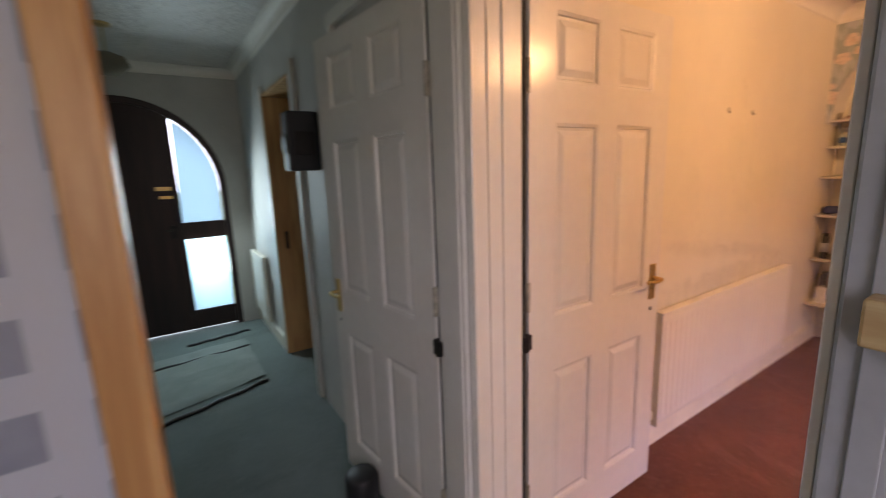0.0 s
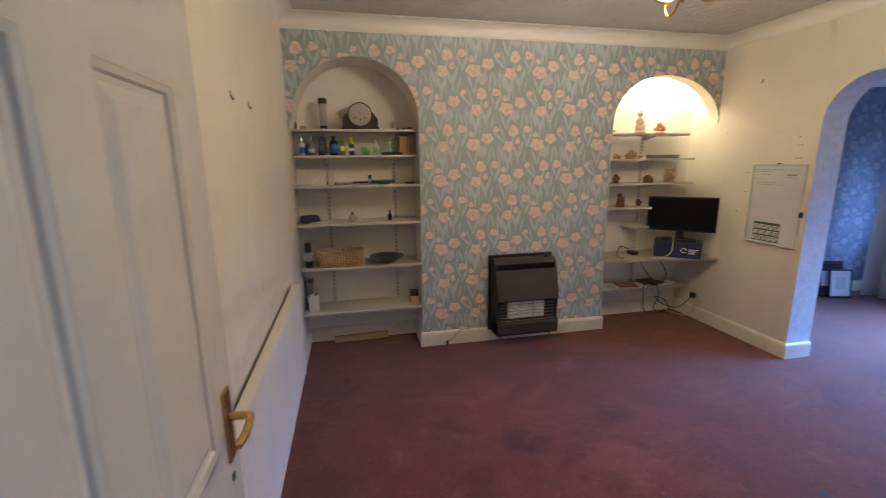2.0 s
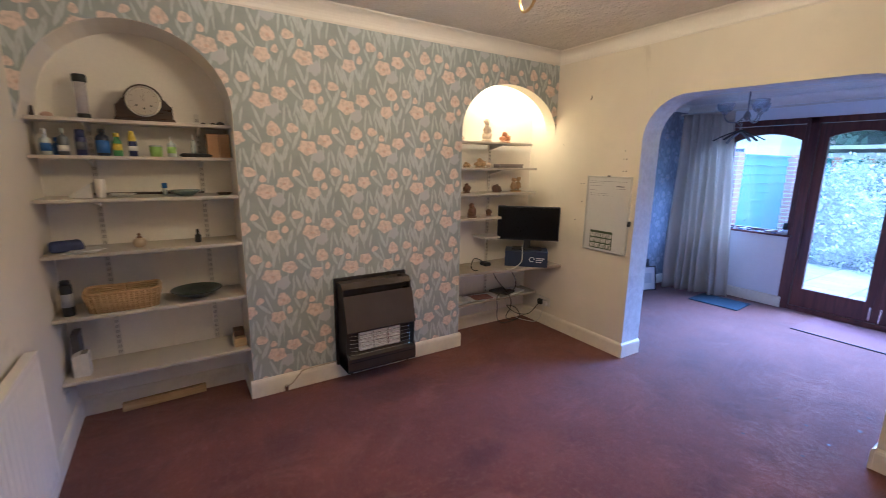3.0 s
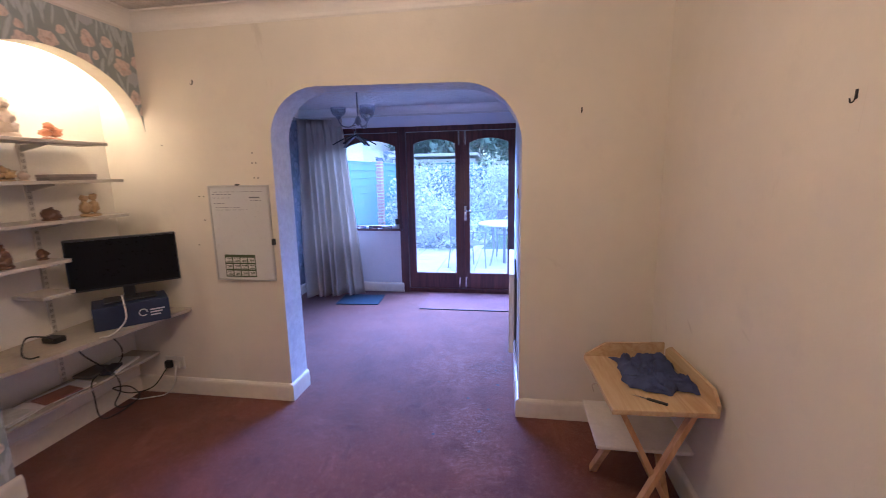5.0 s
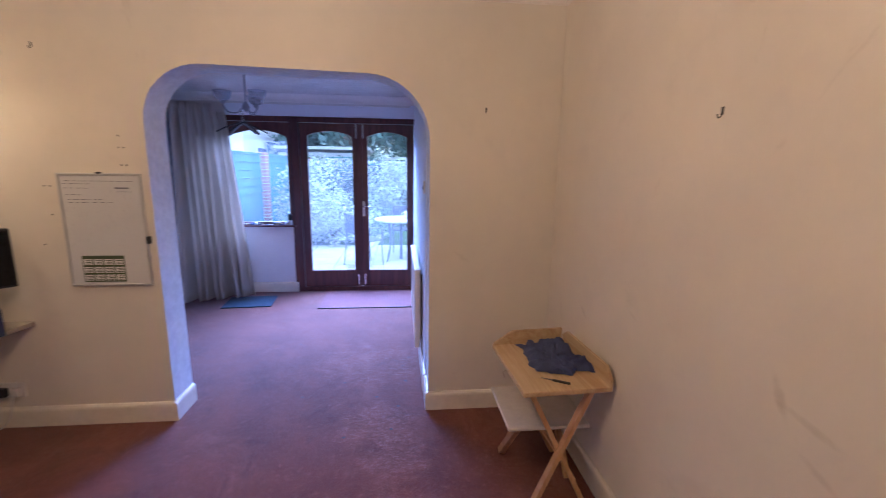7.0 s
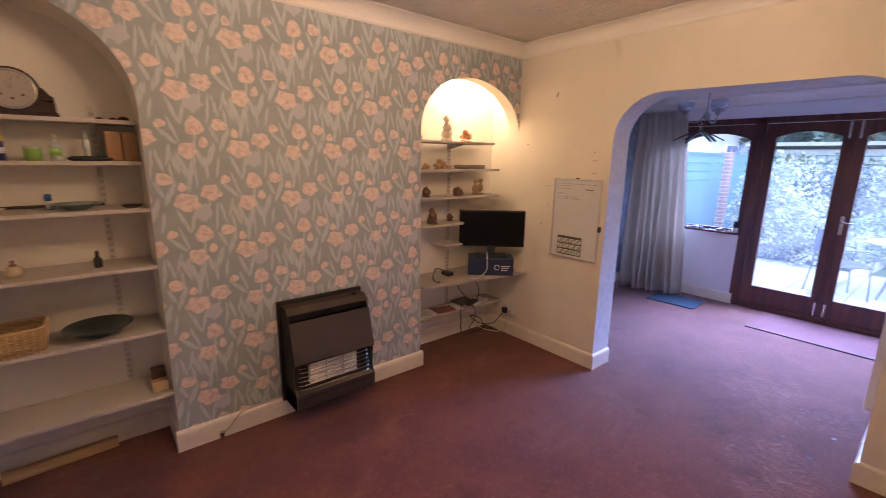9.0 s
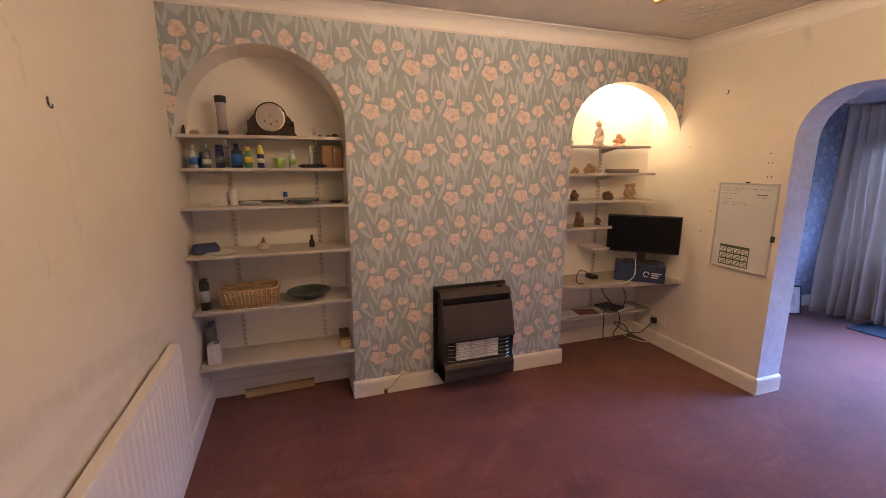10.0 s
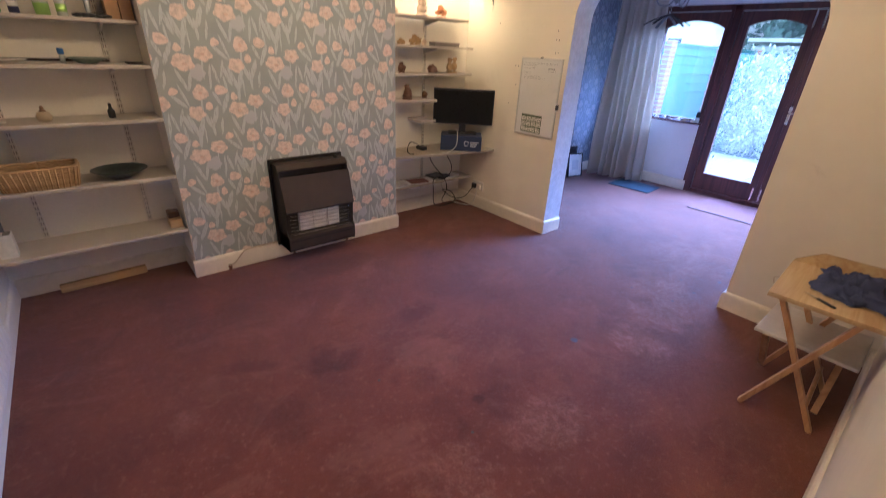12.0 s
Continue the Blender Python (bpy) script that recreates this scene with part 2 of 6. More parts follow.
def old_paint(name, c, dark_tone, smears=(), along=0):
    """Old emulsion over uneven plaster: roller marks, faint smudges and, where given, smears and painted shadow (place,
    height, half length, half width, lean, strength).
    """
    n = Nodes(name)
    broad, grain, scuff = n.noise(1.4, 5, 0.6), n.noise(85, 3, 0.6), n.noise(3.0, 7, 0.7, n.stretch(1.0, 1.0, 0.45), 1.5)
    patch = n.noise(4.5, 5, 0.65)
    col = n.mix(n.step(broad, 0.3, 0.7), tuple(v * 0.95 for v in c), tuple(min(1, v * 1.04) for v in c))
    col = n.mix(n.math("MULTIPLY", n.step(patch, 0.55, 0.8), 0.45), col, tuple(v * 0.86 for v in c))
    col = n.mix(n.math("MULTIPLY", n.step(scuff, 0.63, 0.73), 0.35), col, dark_tone)
    if smears:
        sep = n.t.nodes.new("ShaderNodeSeparateXYZ")
        n.t.links.new(n.co, sep.inputs[0])
        fray = n.math("MULTIPLY", n.math("SUBTRACT", n.noise(14, 6, 0.7, None, 0.6), 0.5), 3.0)
    for u, v, ru, rv, lean, much in smears:
        du, dv = n.math("SUBTRACT", sep.outputs[along], u), n.math("SUBTRACT", sep.outputs[2], v)
        ca, sa = math.cos(radians(lean)), math.sin(radians(lean))
        p = n.math("ADD", n.math("MULTIPLY", du, ca / ru), n.math("MULTIPLY", dv, sa / ru))
        q = n.math("ADD", n.math("MULTIPLY", du, -sa / rv), n.math("MULTIPLY", dv, ca / rv))
        d = n.math("ADD", n.math("ADD", n.math("MULTIPLY", p, p), n.math("MULTIPLY", q, q)), fray)
        col = n.mix(n.math("MULTIPLY", n.step(d, 1.3, -0.4), much), col, dark_tone)
    n.colour(col)
    n.put(n.math("ADD", n.math("MULTIPLY", grain, 0.2), 0.55), n.b.inputs["Roughness"])
    n.bump(n.math("ADD", grain, n.math("MULTIPLY", patch, 6.0)), 0.16, 0.003)
    return n.m


CREAM = old_paint("cream_wall_paint", (0.73, 0.665, 0.545), (0.47, 0.40, 0.31))
# five scuffs, then two broad diagonals that paint the faint table shadow
WESTCREAM = old_paint("cream_wall_paint_scuffed_shaded", (0.73, 0.665, 0.545), (0.40, 0.33, 0.24), (
    (-0.69, 0.955, 0.06, 0.016, -62, 0.34), (-0.60, 0.925, 0.08, 0.012, -8, 0.30), (-0.565, 0.83, 0.06, 0.012, -20, 0.26), (-1.78, 0.79, 0.05, 0.010, -35, 0.32),
    (-1.34, 0.92, 0.04, 0.008, -20, 0.2), (-1.5, 0.45, 0.30, 0.07, 30, 0.16), (-0.9, 0.5, 0.25, 0.05, 25, 0.16)), 1)
# darker sloping streaks and a darker band along the radiator top
NORTHCREAM = old_paint("cream_wall_paint_streaked", (0.73, 0.665, 0.545), (0.36, 0.31, 0.24), (
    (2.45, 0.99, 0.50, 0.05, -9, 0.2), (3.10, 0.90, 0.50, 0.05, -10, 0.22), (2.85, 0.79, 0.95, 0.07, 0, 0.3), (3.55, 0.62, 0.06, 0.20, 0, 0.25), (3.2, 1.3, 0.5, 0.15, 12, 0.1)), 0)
ALCOVE = surface("alcove_paint", (0.80, 0.755, 0.67), 0.7, vary=0.05, scale=2.5, fine=90, bump=0.1)
GLOSS = surface("white_gloss_paint", (0.76, 0.72, 0.66), 0.2, vary=0.03, scale=3, fine=24, bump=0.12, dist=0.002)
SKIRT = surface("cream_gloss_paint", (0.76, 0.70, 0.58), 0.35, vary=0.07, scale=4, fine=30, bump=0.08, dirt=(0.5, 0.42, 0.32))
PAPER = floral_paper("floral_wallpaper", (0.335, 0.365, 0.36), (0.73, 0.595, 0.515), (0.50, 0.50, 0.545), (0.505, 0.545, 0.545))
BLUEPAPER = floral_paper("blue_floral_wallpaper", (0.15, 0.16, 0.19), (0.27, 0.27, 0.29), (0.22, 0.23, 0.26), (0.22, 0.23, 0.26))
EMBOSS = surface("embossed_pale_wallpaper", (0.63, 0.65, 0.67), 0.75, vary=0.12, scale=20, fine=45, bump=0.6, dist=0.004)
PALEWALL = surface("pale_garden_wall_paint", (0.74, 0.74, 0.75), 0.65, vary=0.04, scale=3, fine=70, bump=0.15)
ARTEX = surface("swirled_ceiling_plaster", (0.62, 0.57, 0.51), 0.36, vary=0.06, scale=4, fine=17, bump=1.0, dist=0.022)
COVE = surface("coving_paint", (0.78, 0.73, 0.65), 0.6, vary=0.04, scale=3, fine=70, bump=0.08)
CARPET = carpet("wine_carpet", (0.150, 0.045, 0.025), (0.106, 0.031, 0.018), (0.30, 0.14, 0.10), (
    ((1.90, -0.55, 0.16, 0.22, 0.42), (1.94, -1.44, 0.17, 0.16, 0.45), (1.99, -1.80, 0.20, 0.22, 0.4), (2.1, -2.12, 0.26, 0.24, 0.4), (1.90, -0.05, 0.2, 0.2, 0.3), (2.81, 0.67, 0.09, 0.06, 0.3), (2.2, -2.9, 0.4, 0.35, 0.25)),
    ((2.83, 0.0, 0.13, 0.16, 0.6), (2.92, -0.61, 0.12, 0.14, 0.45), (3.55, 0.26, 0.2, 0.16, 0.35), (2.6, 0.35, 0.2, 0.12, 0.35), (3.75, -0.45, 0.14, 0.4, 0.4), (2.17, -0.41, 0.03, 0.04, 0.6))))
HALLCARPET = carpet("grey_green_hall_carpet", (0.15, 0.20, 0.19), (0.12, 0.165, 0.155), (0.22, 0.27, 0.255))
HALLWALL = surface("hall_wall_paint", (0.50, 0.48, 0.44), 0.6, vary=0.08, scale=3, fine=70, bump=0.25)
PINE = wood("knotty_pine", (0.62, 0.36, 0.16), (0.42, 0.20, 0.075), 0.42, "z", 1.0, True)
PINEX = wood("pine_board", (0.56, 0.41, 0.22), (0.44, 0.28, 0.13), 0.5, "y", 1.0, True)
MAHOGANY = wood("red_brown_stained_wood", (0.115, 0.035, 0.026), (0.055, 0.016, 0.013), 0.35)
DARKDOOR = wood("dark_door_wood", (0.035, 0.012, 0.010), (0.016, 0.006, 0.005), 0.4)
# darker than SHELFWHITE: the dim light round the desk is in the colour
SHELFSHADED = surface("worn_shaded_shelf", (0.40, 0.35, 0.28), 0.6, vary=0.14, scale=7, fine=50, dirt=(0.22, 0.17, 0.12))
SHELFWHITE = surface("shelf_white", (0.55, 0.50, 0.43), 0.5, vary=0.06, scale=5, fine=50, dirt=(0.42, 0.37, 0.30))
STEELWHITE = surface("cream_steel", (0.66, 0.62, 0.55), 0.4, vary=0.04)
RADWHITE = surface("radiator_enamel", (0.74, 0.69, 0.60), 0.32, vary=0.04, scale=3, fine=40, bump=0.05)
SLOT = surface("dark_slot", (0.025, 0.021, 0.018), 0.8)
SLOTGREY = surface("shaded_slot", (0.22, 0.20, 0.17), 0.8)
FIREBROWN = surface("brown_fire_enamel", (0.043, 0.028, 0.019), 0.6, 0.1, vary=0.12, scale=8, fine=120)
FIREBLACK = surface("black_fire_metal", (0.018, 0.015, 0.013), 0.5, 0.3, vary=0.2)
CERAMIC = surface("fire_radiant_ceramic", (0.74, 0.68, 0.60), 0.8, vary=0.15, scale=30, fine=120, bump=0.5)
CHROME = surface("chrome", (0.70, 0.68, 0.64), 0.2, 1.0, vary=0.05, bump=0)
BRASS = surface("worn_brass", (0.62, 0.43, 0.18), 0.3, 1.0, vary=0.15, bump=0)
COPPER = surface("dull_gas_pipe", (0.55, 0.47, 0.36), 0.4, 0.6, vary=0.2)
BLACK = surface("black_plastic", (0.016, 0.016, 0.017), 0.5, vary=0.2, bump=0.03)
SCREEN = surface("black_screen", (0.006, 0.006, 0.006), 0.3, vary=0.1, bump=0, spec=0.15)
NAVY = surface("navy_cotton", (0.043, 0.054, 0.13), 0.9, vary=0.3, scale=14, fine=300, bump=0.5)
BLUEMAT = surface("blue_mat_pile", (0.019, 0.037, 0.05), 0.95, vary=0.2, scale=20, fine=300, bump=0.6)
PANE = glass("window_glass", glare_haze=0.02)
HAZEPANE = frosted("frosted_door_glass", (0.66, 0.88, 0.95), 0.10)
CURTAIN = frosted("pale_curtain_cloth", (0.61, 0.55, 0.46), 0.02)
OPAL = frosted("opal_lamp_glass", (0.92, 0.88, 0.8), 0.72)


# ---- mesh helpers ----
def thing(name, at, label, category, group="", turn=0.0, kind=""):
    ob = new(name)
    ob.empty_display_size = 0.05
    ob.matrix_world = pose(*at, 0, 0, turn)
    return tagged(ob, label, category, group, kind)


def finish(name, bm, material, smooth=False):
    bmesh.ops.recalc_face_normals(bm, faces=bm.faces)
    me = bpy.data.meshes.new(name)
    bm.to_mesh(me)
    bm.free()
    for m in material if isinstance(material, (list, tuple)) else [material]:
        me.materials.append(m)
    if smooth:
        me.polygons.foreach_set("use_smooth", [True] * len(me.polygons))
    return me


def part(name, bm, material, parent, label="", smooth=False):
    ob = new(name, finish(name, bm, material, smooth))
    ob.parent = parent
    if label:
        tagged(ob, label)
    return ob


def single(name, bm, material, label, category="", group="", kind="", smooth=False, at=None):
    ob = new(name, finish(name, bm, material, smooth))
    if at is not None:
        ob.matrix_world = at
    return tagged(ob, label, category, group, kind)


def box(x0, x1, y0, y1, z0, z1, bevel=0.0, bm=None):
    bm = bm or bmesh.new()
    g = bmesh.ops.create_cube(bm, size=1.0, matrix=Matrix.LocRotScale(((x0 + x1) / 2, (y0 + y1) / 2, (z0 + z1) / 2), None, (abs(x1 - x0), abs(y1 - y0), abs(z1 - z0))))
    if bevel:
        bmesh.ops.bevel(bm, geom=list({e for v in g["verts"] for e in v.link_edges}), offset=bevel, segments=2, affect="EDGES", profile=0.5)
    return bm


def prism(outline, axis, a0, a1, bm=None):
    """A flat outline pulled from a0 to a1 along an axis. The outline's pairs are the other two axes in order."""
    bm = bm or bmesh.new()

    def at(p, a):
        return {"x": (a, *p), "y": (p[0], a, p[1]), "z": (*p, a)}[axis]

    lo, hi = [bm.verts.new(at(p, a0)) for p in outline], [bm.verts.new(at(p, a1)) for p in outline]
    bm.faces.new(lo), bm.faces.new(hi[::-1])
    for i in range(len(lo)):
        j = (i + 1) % len(lo)
        bm.faces.new((lo[i], lo[j], hi[j], hi[i]))
    return bm


def lathe(profile, sides=20, bm=None, at=(0, 0, 0)):
    """A turned shape from (radius, height) pairs."""
    bm = bm or bmesh.new()
    rings = []
    for r, z in profile:
        rings.append([bm.verts.new((at[0] + max(r, 1e-4) * math.cos(2 * math.pi * k / sides), at[1] + max(r, 1e-4) * math.sin(2 * math.pi * k / sides), at[2] + z)) for k in range(sides)])
    for a, b in zip(rings, rings[1:]):
        for k in range(sides):
            j = (k + 1) % sides
            bm.faces.new((a[k], a[j], b[j], b[k]))
    bm.faces.new(rings[0][::-1]), bm.faces.new(rings[-1])
    return bm


def tube(points, r, sides=8, bm=None):
    """A round rod or cable through points."""
    bm = bm or bmesh.new()
    pts = [Vector(p) for p in points]
    rings = []
    for i, p in enumerate(pts):
        d = (pts[min(i + 1, len(pts) - 1)] - pts[max(i - 1, 0)]).normalized()
        a = d.orthogonal().normalized() if abs(d.z) > 0.9 else d.cross(Vector((0, 0, 1))).normalized()
        b = d.cross(a)
        rings.append([bm.verts.new(p + r * (math.cos(2 * math.pi * k / sides) * a + math.sin(2 * math.pi * k / sides) * b)) for k in range(sides)])
    for a, b in zip(rings, rings[1:]):
        for k in range(sides):
            j = (k + 1) % sides
            bm.faces.new((a[k], a[j], b[j], b[k]))
    bm.faces.new(rings[0][::-1]), bm.faces.new(rings[-1])
    return bm


def curve(points, steps=8):
    """A smooth line through points (Catmull-Rom)."""
    p = [Vector(q) for q in points]
    p = [2 * p[0] - p[1], *p, 2 * p[-1] - p[-2]]
    out = []
    for i in range(1, len(p) - 2):
        for k in range(steps):
            t = k / steps
            out.append(0.5 * (2 * p[i] + (p[i + 1] - p[i - 1]) * t + (2 * p[i - 1] - 5 * p[i] + 4 * p[i + 1] - p[i + 2]) * t * t + (3 * p[i] - p[i - 1] - 3 * p[i + 1] + p[i + 2]) * t ** 3))
    return out + [p[-2]]


def bar(p, q, w, h, bm=None):
    """A straight square-edged batten from p to q."""
    bm = bm or bmesh.new()
    p, q = Vector(p), Vector(q)
    d = (q - p).normalized()
    m = d.to_track_quat("Z", "Y").to_matrix().to_4x4()
    bmesh.ops.create_cube(bm, size=1.0, matrix=Matrix.Translation((p + q) / 2) @ m @ Matrix.Diagonal((w, h, (q - p).length, 1)))
    return bm


def arc(cx, cz, rx, rz, a0, a1, n=16):
    return [(cx + rx * math.cos(radians(a0 + (a1 - a0) * k / n)), cz + rz * math.sin(radians(a0 + (a1 - a0) * k / n))) for k in range(n + 1)]


def structure(name, bm, material, label, smooth=False):
    return single(name, bm, material, label, kind="structure", smooth=smooth)


# ---- the house ----
XW, XE, XB, YS, YN, ZC = 1.058, 4.125, 4.43, -2.26, 1.25, 2.44
YS2, YG, ZR = -2.475, -4.91, 2.25
structure("floor_dining", box(0.86, 4.62, YG - 0.14, YN + 0.1, -0.1, 0.0), CARPET, "worn wine-red carpet with flattened tracks and stains")
structure("floor_hall", box(-1.4, 0.86, -1.4, 4.9, -0.1, 0.0), HALLCARPET, "grey-green hall carpet")
structure("floor_front_room", box(0.86, 4.62, YN + 0.1, 4.9, -0.1, 0.0), HALLCARPET, "plain carpet of the front room")
structure("threshold", box(0.80, 0.86, 0.30, 1.125, 0.0, 0.006), BRASS, "thin brass threshold strip")
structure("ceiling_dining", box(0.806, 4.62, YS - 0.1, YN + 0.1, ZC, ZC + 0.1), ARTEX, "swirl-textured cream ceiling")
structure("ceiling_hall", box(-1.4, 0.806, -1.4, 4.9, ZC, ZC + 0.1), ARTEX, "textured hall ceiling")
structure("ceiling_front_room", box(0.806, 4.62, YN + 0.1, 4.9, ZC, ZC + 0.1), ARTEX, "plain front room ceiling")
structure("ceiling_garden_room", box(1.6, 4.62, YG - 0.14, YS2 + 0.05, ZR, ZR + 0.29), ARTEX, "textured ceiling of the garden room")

# chimney breast wall: paper in front, painted arches cut to the floor on both sides
AL = [*arc(0.777, 1.775, 0.442, 0.415, 180, 0, 22), (1.255, 1.66)]
AR = [(YS - 0.003, 1.765), *arc(-1.728, 1.765, 0.530, 0.375, 180, 90, 14), *arc(-1.728, 1.765, 0.473, 0.375, 90, 0, 12)[1:]]
outline = [(-1.255, 0), (0.335, 0), *AL, (1.255, ZC), (YS - 0.003, ZC), *AR]
XP = XE + 0.11
bm = prism(outline, "x", XE, XP)
for f in bm.faces:
    f.material_index = 0 if all(abs(v.co.x - XE) < 1e-5 for v in f.verts) else (2 if f.calc_center_median().y < -1.3 else 1)
structure("wall_east", bm, [PAPER, ALCOVE, CREAM], "chimney breast wall in blue-grey floral wallpaper with two arched alcoves")
structure("wall_east_core", prism([(-1.255, 0), (0.335, 0), *AL, (1.255, ZC), (-1.255, ZC)], "x", XP, XB), ALCOVE, "painted masonry of the chimney breast")
structure("wall_east_back", box(XB, XB + 0.17, YS2 + 0.01, YN + 0.1, 0, ZC), ALCOVE, "painted back wall of the alcoves")
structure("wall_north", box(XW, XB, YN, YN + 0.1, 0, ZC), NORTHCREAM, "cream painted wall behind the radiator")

# wall to the garden room with its round-cornered opening
op = [(3.279, 0), *arc(3.279 - 0.30, 1.985 - 0.29, 0.30, 0.29, 0, 90, 10), *arc(1.795 + 0.34, 1.968 - 0.34, 0.34, 0.34, 90, 180, 10), (1.795, 0)]
bm = prism([(XB, 0), (XB, ZC), (XW - 0.2, ZC), (XW - 0.2, 0), *op[::-1]], "y", YS2, YS)
for f in bm.faces:
    c = f.calc_center_median()
    f.material_index = 0 if all(abs(v.co.y - YS) < 1e-5 for v in f.verts) else 1
structure("wall_south", bm, [CREAM, EMBOSS], "cream wall with a wide round-cornered opening")

# west wall of the dining room, which goes on as the hall's east wall; three door openings
notch = []
for y0, y1, z in ((0.30, 1.165, 2.03), (1.29, 2.06, 2.03), (2.85, 3.655, 2.06)):
    notch += [(y0, 0), (y0, z), (y1, z), (y1, 0)]
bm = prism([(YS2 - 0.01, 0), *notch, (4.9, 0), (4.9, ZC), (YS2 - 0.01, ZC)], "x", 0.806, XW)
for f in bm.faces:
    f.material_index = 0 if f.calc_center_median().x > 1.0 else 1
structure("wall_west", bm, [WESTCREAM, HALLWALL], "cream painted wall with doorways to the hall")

# garden room
structure("wall_garden_room_west", box(1.64, 1.80, YG, YS2, 0, ZR), EMBOSS, "pale embossed wallpaper wall")
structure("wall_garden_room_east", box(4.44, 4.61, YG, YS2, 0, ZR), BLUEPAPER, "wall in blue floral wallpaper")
structure("wall_garden", prism([(4.61, 0), (4.61, ZR), (1.64, ZR), (1.64, 0), (1.80, 0), (1.80, 2.02), (4.25, 2.02), (4.25, 0.80), (3.17, 0.80), (3.17, 0)], "y", YG - 0.14, YG), PALEWALL, "garden wall with french doors and a window")

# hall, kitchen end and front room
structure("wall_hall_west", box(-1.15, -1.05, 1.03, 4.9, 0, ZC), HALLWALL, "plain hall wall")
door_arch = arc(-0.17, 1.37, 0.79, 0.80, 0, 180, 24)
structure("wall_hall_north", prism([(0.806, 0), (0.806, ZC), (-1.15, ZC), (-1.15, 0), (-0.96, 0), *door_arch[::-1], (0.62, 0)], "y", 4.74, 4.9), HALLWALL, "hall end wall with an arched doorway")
structure("wall_kitchen_west", box(-1.4, -1.3, -1.4, 1.03, 0, ZC), CREAM, "plain kitchen wall")
# unseen wall; its window opening is assumed, to go with the fill lamp
structure("wall_kitchen_south", prism([(-1.3, 0), (0.806, 0), (0.806, ZC), (-0.3, ZC), (-0.3, 2.05), (0.35, 2.05), (0.35, 1.0), (-1.1, 1.0), (-1.1, 2.05), (-0.301, 2.05), (-0.301, ZC), (-1.3, ZC)], "y", -1.4, -1.3), CREAM, "plain unseen kitchen wall with an opening added for the fill lamp")
structure("wall_front_room_east", box(4.5, 4.62, YN + 0.1, 4.9, 0, ZC), CREAM, "plain front room wall")
structure("wall_front_room_north", box(XW, 4.5, 4.78, 4.9, 0, ZC), CREAM, "plain front room wall")


def coving(name, x0, x1, y0, y1, z, size, label):
    """Concave plaster coving round a room."""
    bm = bmesh.new()
    prof = [(0.0, z - size)] + [(0.008 + (size - 0.016) * (1 - math.cos(radians(90 * k / 7))), z - size + 0.010 + (size - 0.02) * math.sin(radians(90 * k / 7))) for k in range(8)] + [(size, z - 0.003)]
    rings = [[bm.verts.new(p) for p in ((x0 + d, y0 + d, h), (x1 - d, y0 + d, h), (x1 - d, y1 - d, h), (x0 + d, y1 - d, h))] for d, h in prof]
    for a, b in zip(rings, rings[1:]):
        for k in range(4):
            bm.faces.new((a[k], a[(k + 1) % 4], b[(k + 1) % 4], b[k]))
    return structure(name, bm, COVE, label)


coving("coving_dining", XW, XE, YS, YN, ZC, 0.095, "concave cream plaster coving")
coving("coving_garden_room", 1.80, 4.44, YG, YS2, ZR, 0.085, "concave plaster coving of the garden room")
coving("coving_hall", -1.05, 0.806, 1.03, 4.74, ZC, 0.08, "plaster coving of the hall")


def skirting(p, q, side, height=0.118, out=0.018):
    """Skirting board with a rounded top edge along p to q, standing proud of the wall on the given side."""
    nrm = Vector((*side, 0))
    prof = [(0.0, 0.0), (out, 0.0), (out, height - 0.025), (out * 0.85, height - 0.012), (out * 0.45, height - 0.003), (0.0, height)]
    bm = bmesh.new()
    a, b = ([bm.verts.new(Vector((e[0], e[1], z)) + nrm * o) for o, z in prof] for e in (p, q))
    bm.faces.new(a), bm.faces.new(b[::-1])
    for i in range(len(a)):
        j = (i + 1) % len(a)
        bm.faces.new((a[i], a[j], b[j], b[i]))
    return structure("baseboard", bm, SKIRT, "cream gloss skirting board with a rounded top")


E_, W_, N_, S_ = (1, 0), (-1, 0), (0, 1), (0, -1)
for p, q, side in (((XE, 0.353), (XE, -1.273), W_), ((XE + 0.001, -1.255), (XB, -1.255), S_), ((XE + 0.001, 0.335), (XB, 0.335), N_), ((XB, 1.232), (XB, 0.353), W_),
                   ((XB, -1.273), (XB, -2.242), W_), ((XW, YN), (XB, YN), S_), ((XB, YS), (3.2795, YS), N_), ((3.279, YS + 0.018), (3.279, YS2), W_), ((1.795, YS + 0.018), (1.795, YS2), E_),
                   ((1.7945, YS), (XW, YS), N_), ((XW, YS + 0.018), (XW, 0.22), E_), ((4.44, YS2), (4.44, YG), W_), ((4.42, YG), (3.17, YG), N_), ((1.80, YG), (1.80, YS2 - 0.003), E_), ((0.806, 3.74), (0.806, 4.74), W_)):
    skirting(p, q, side)


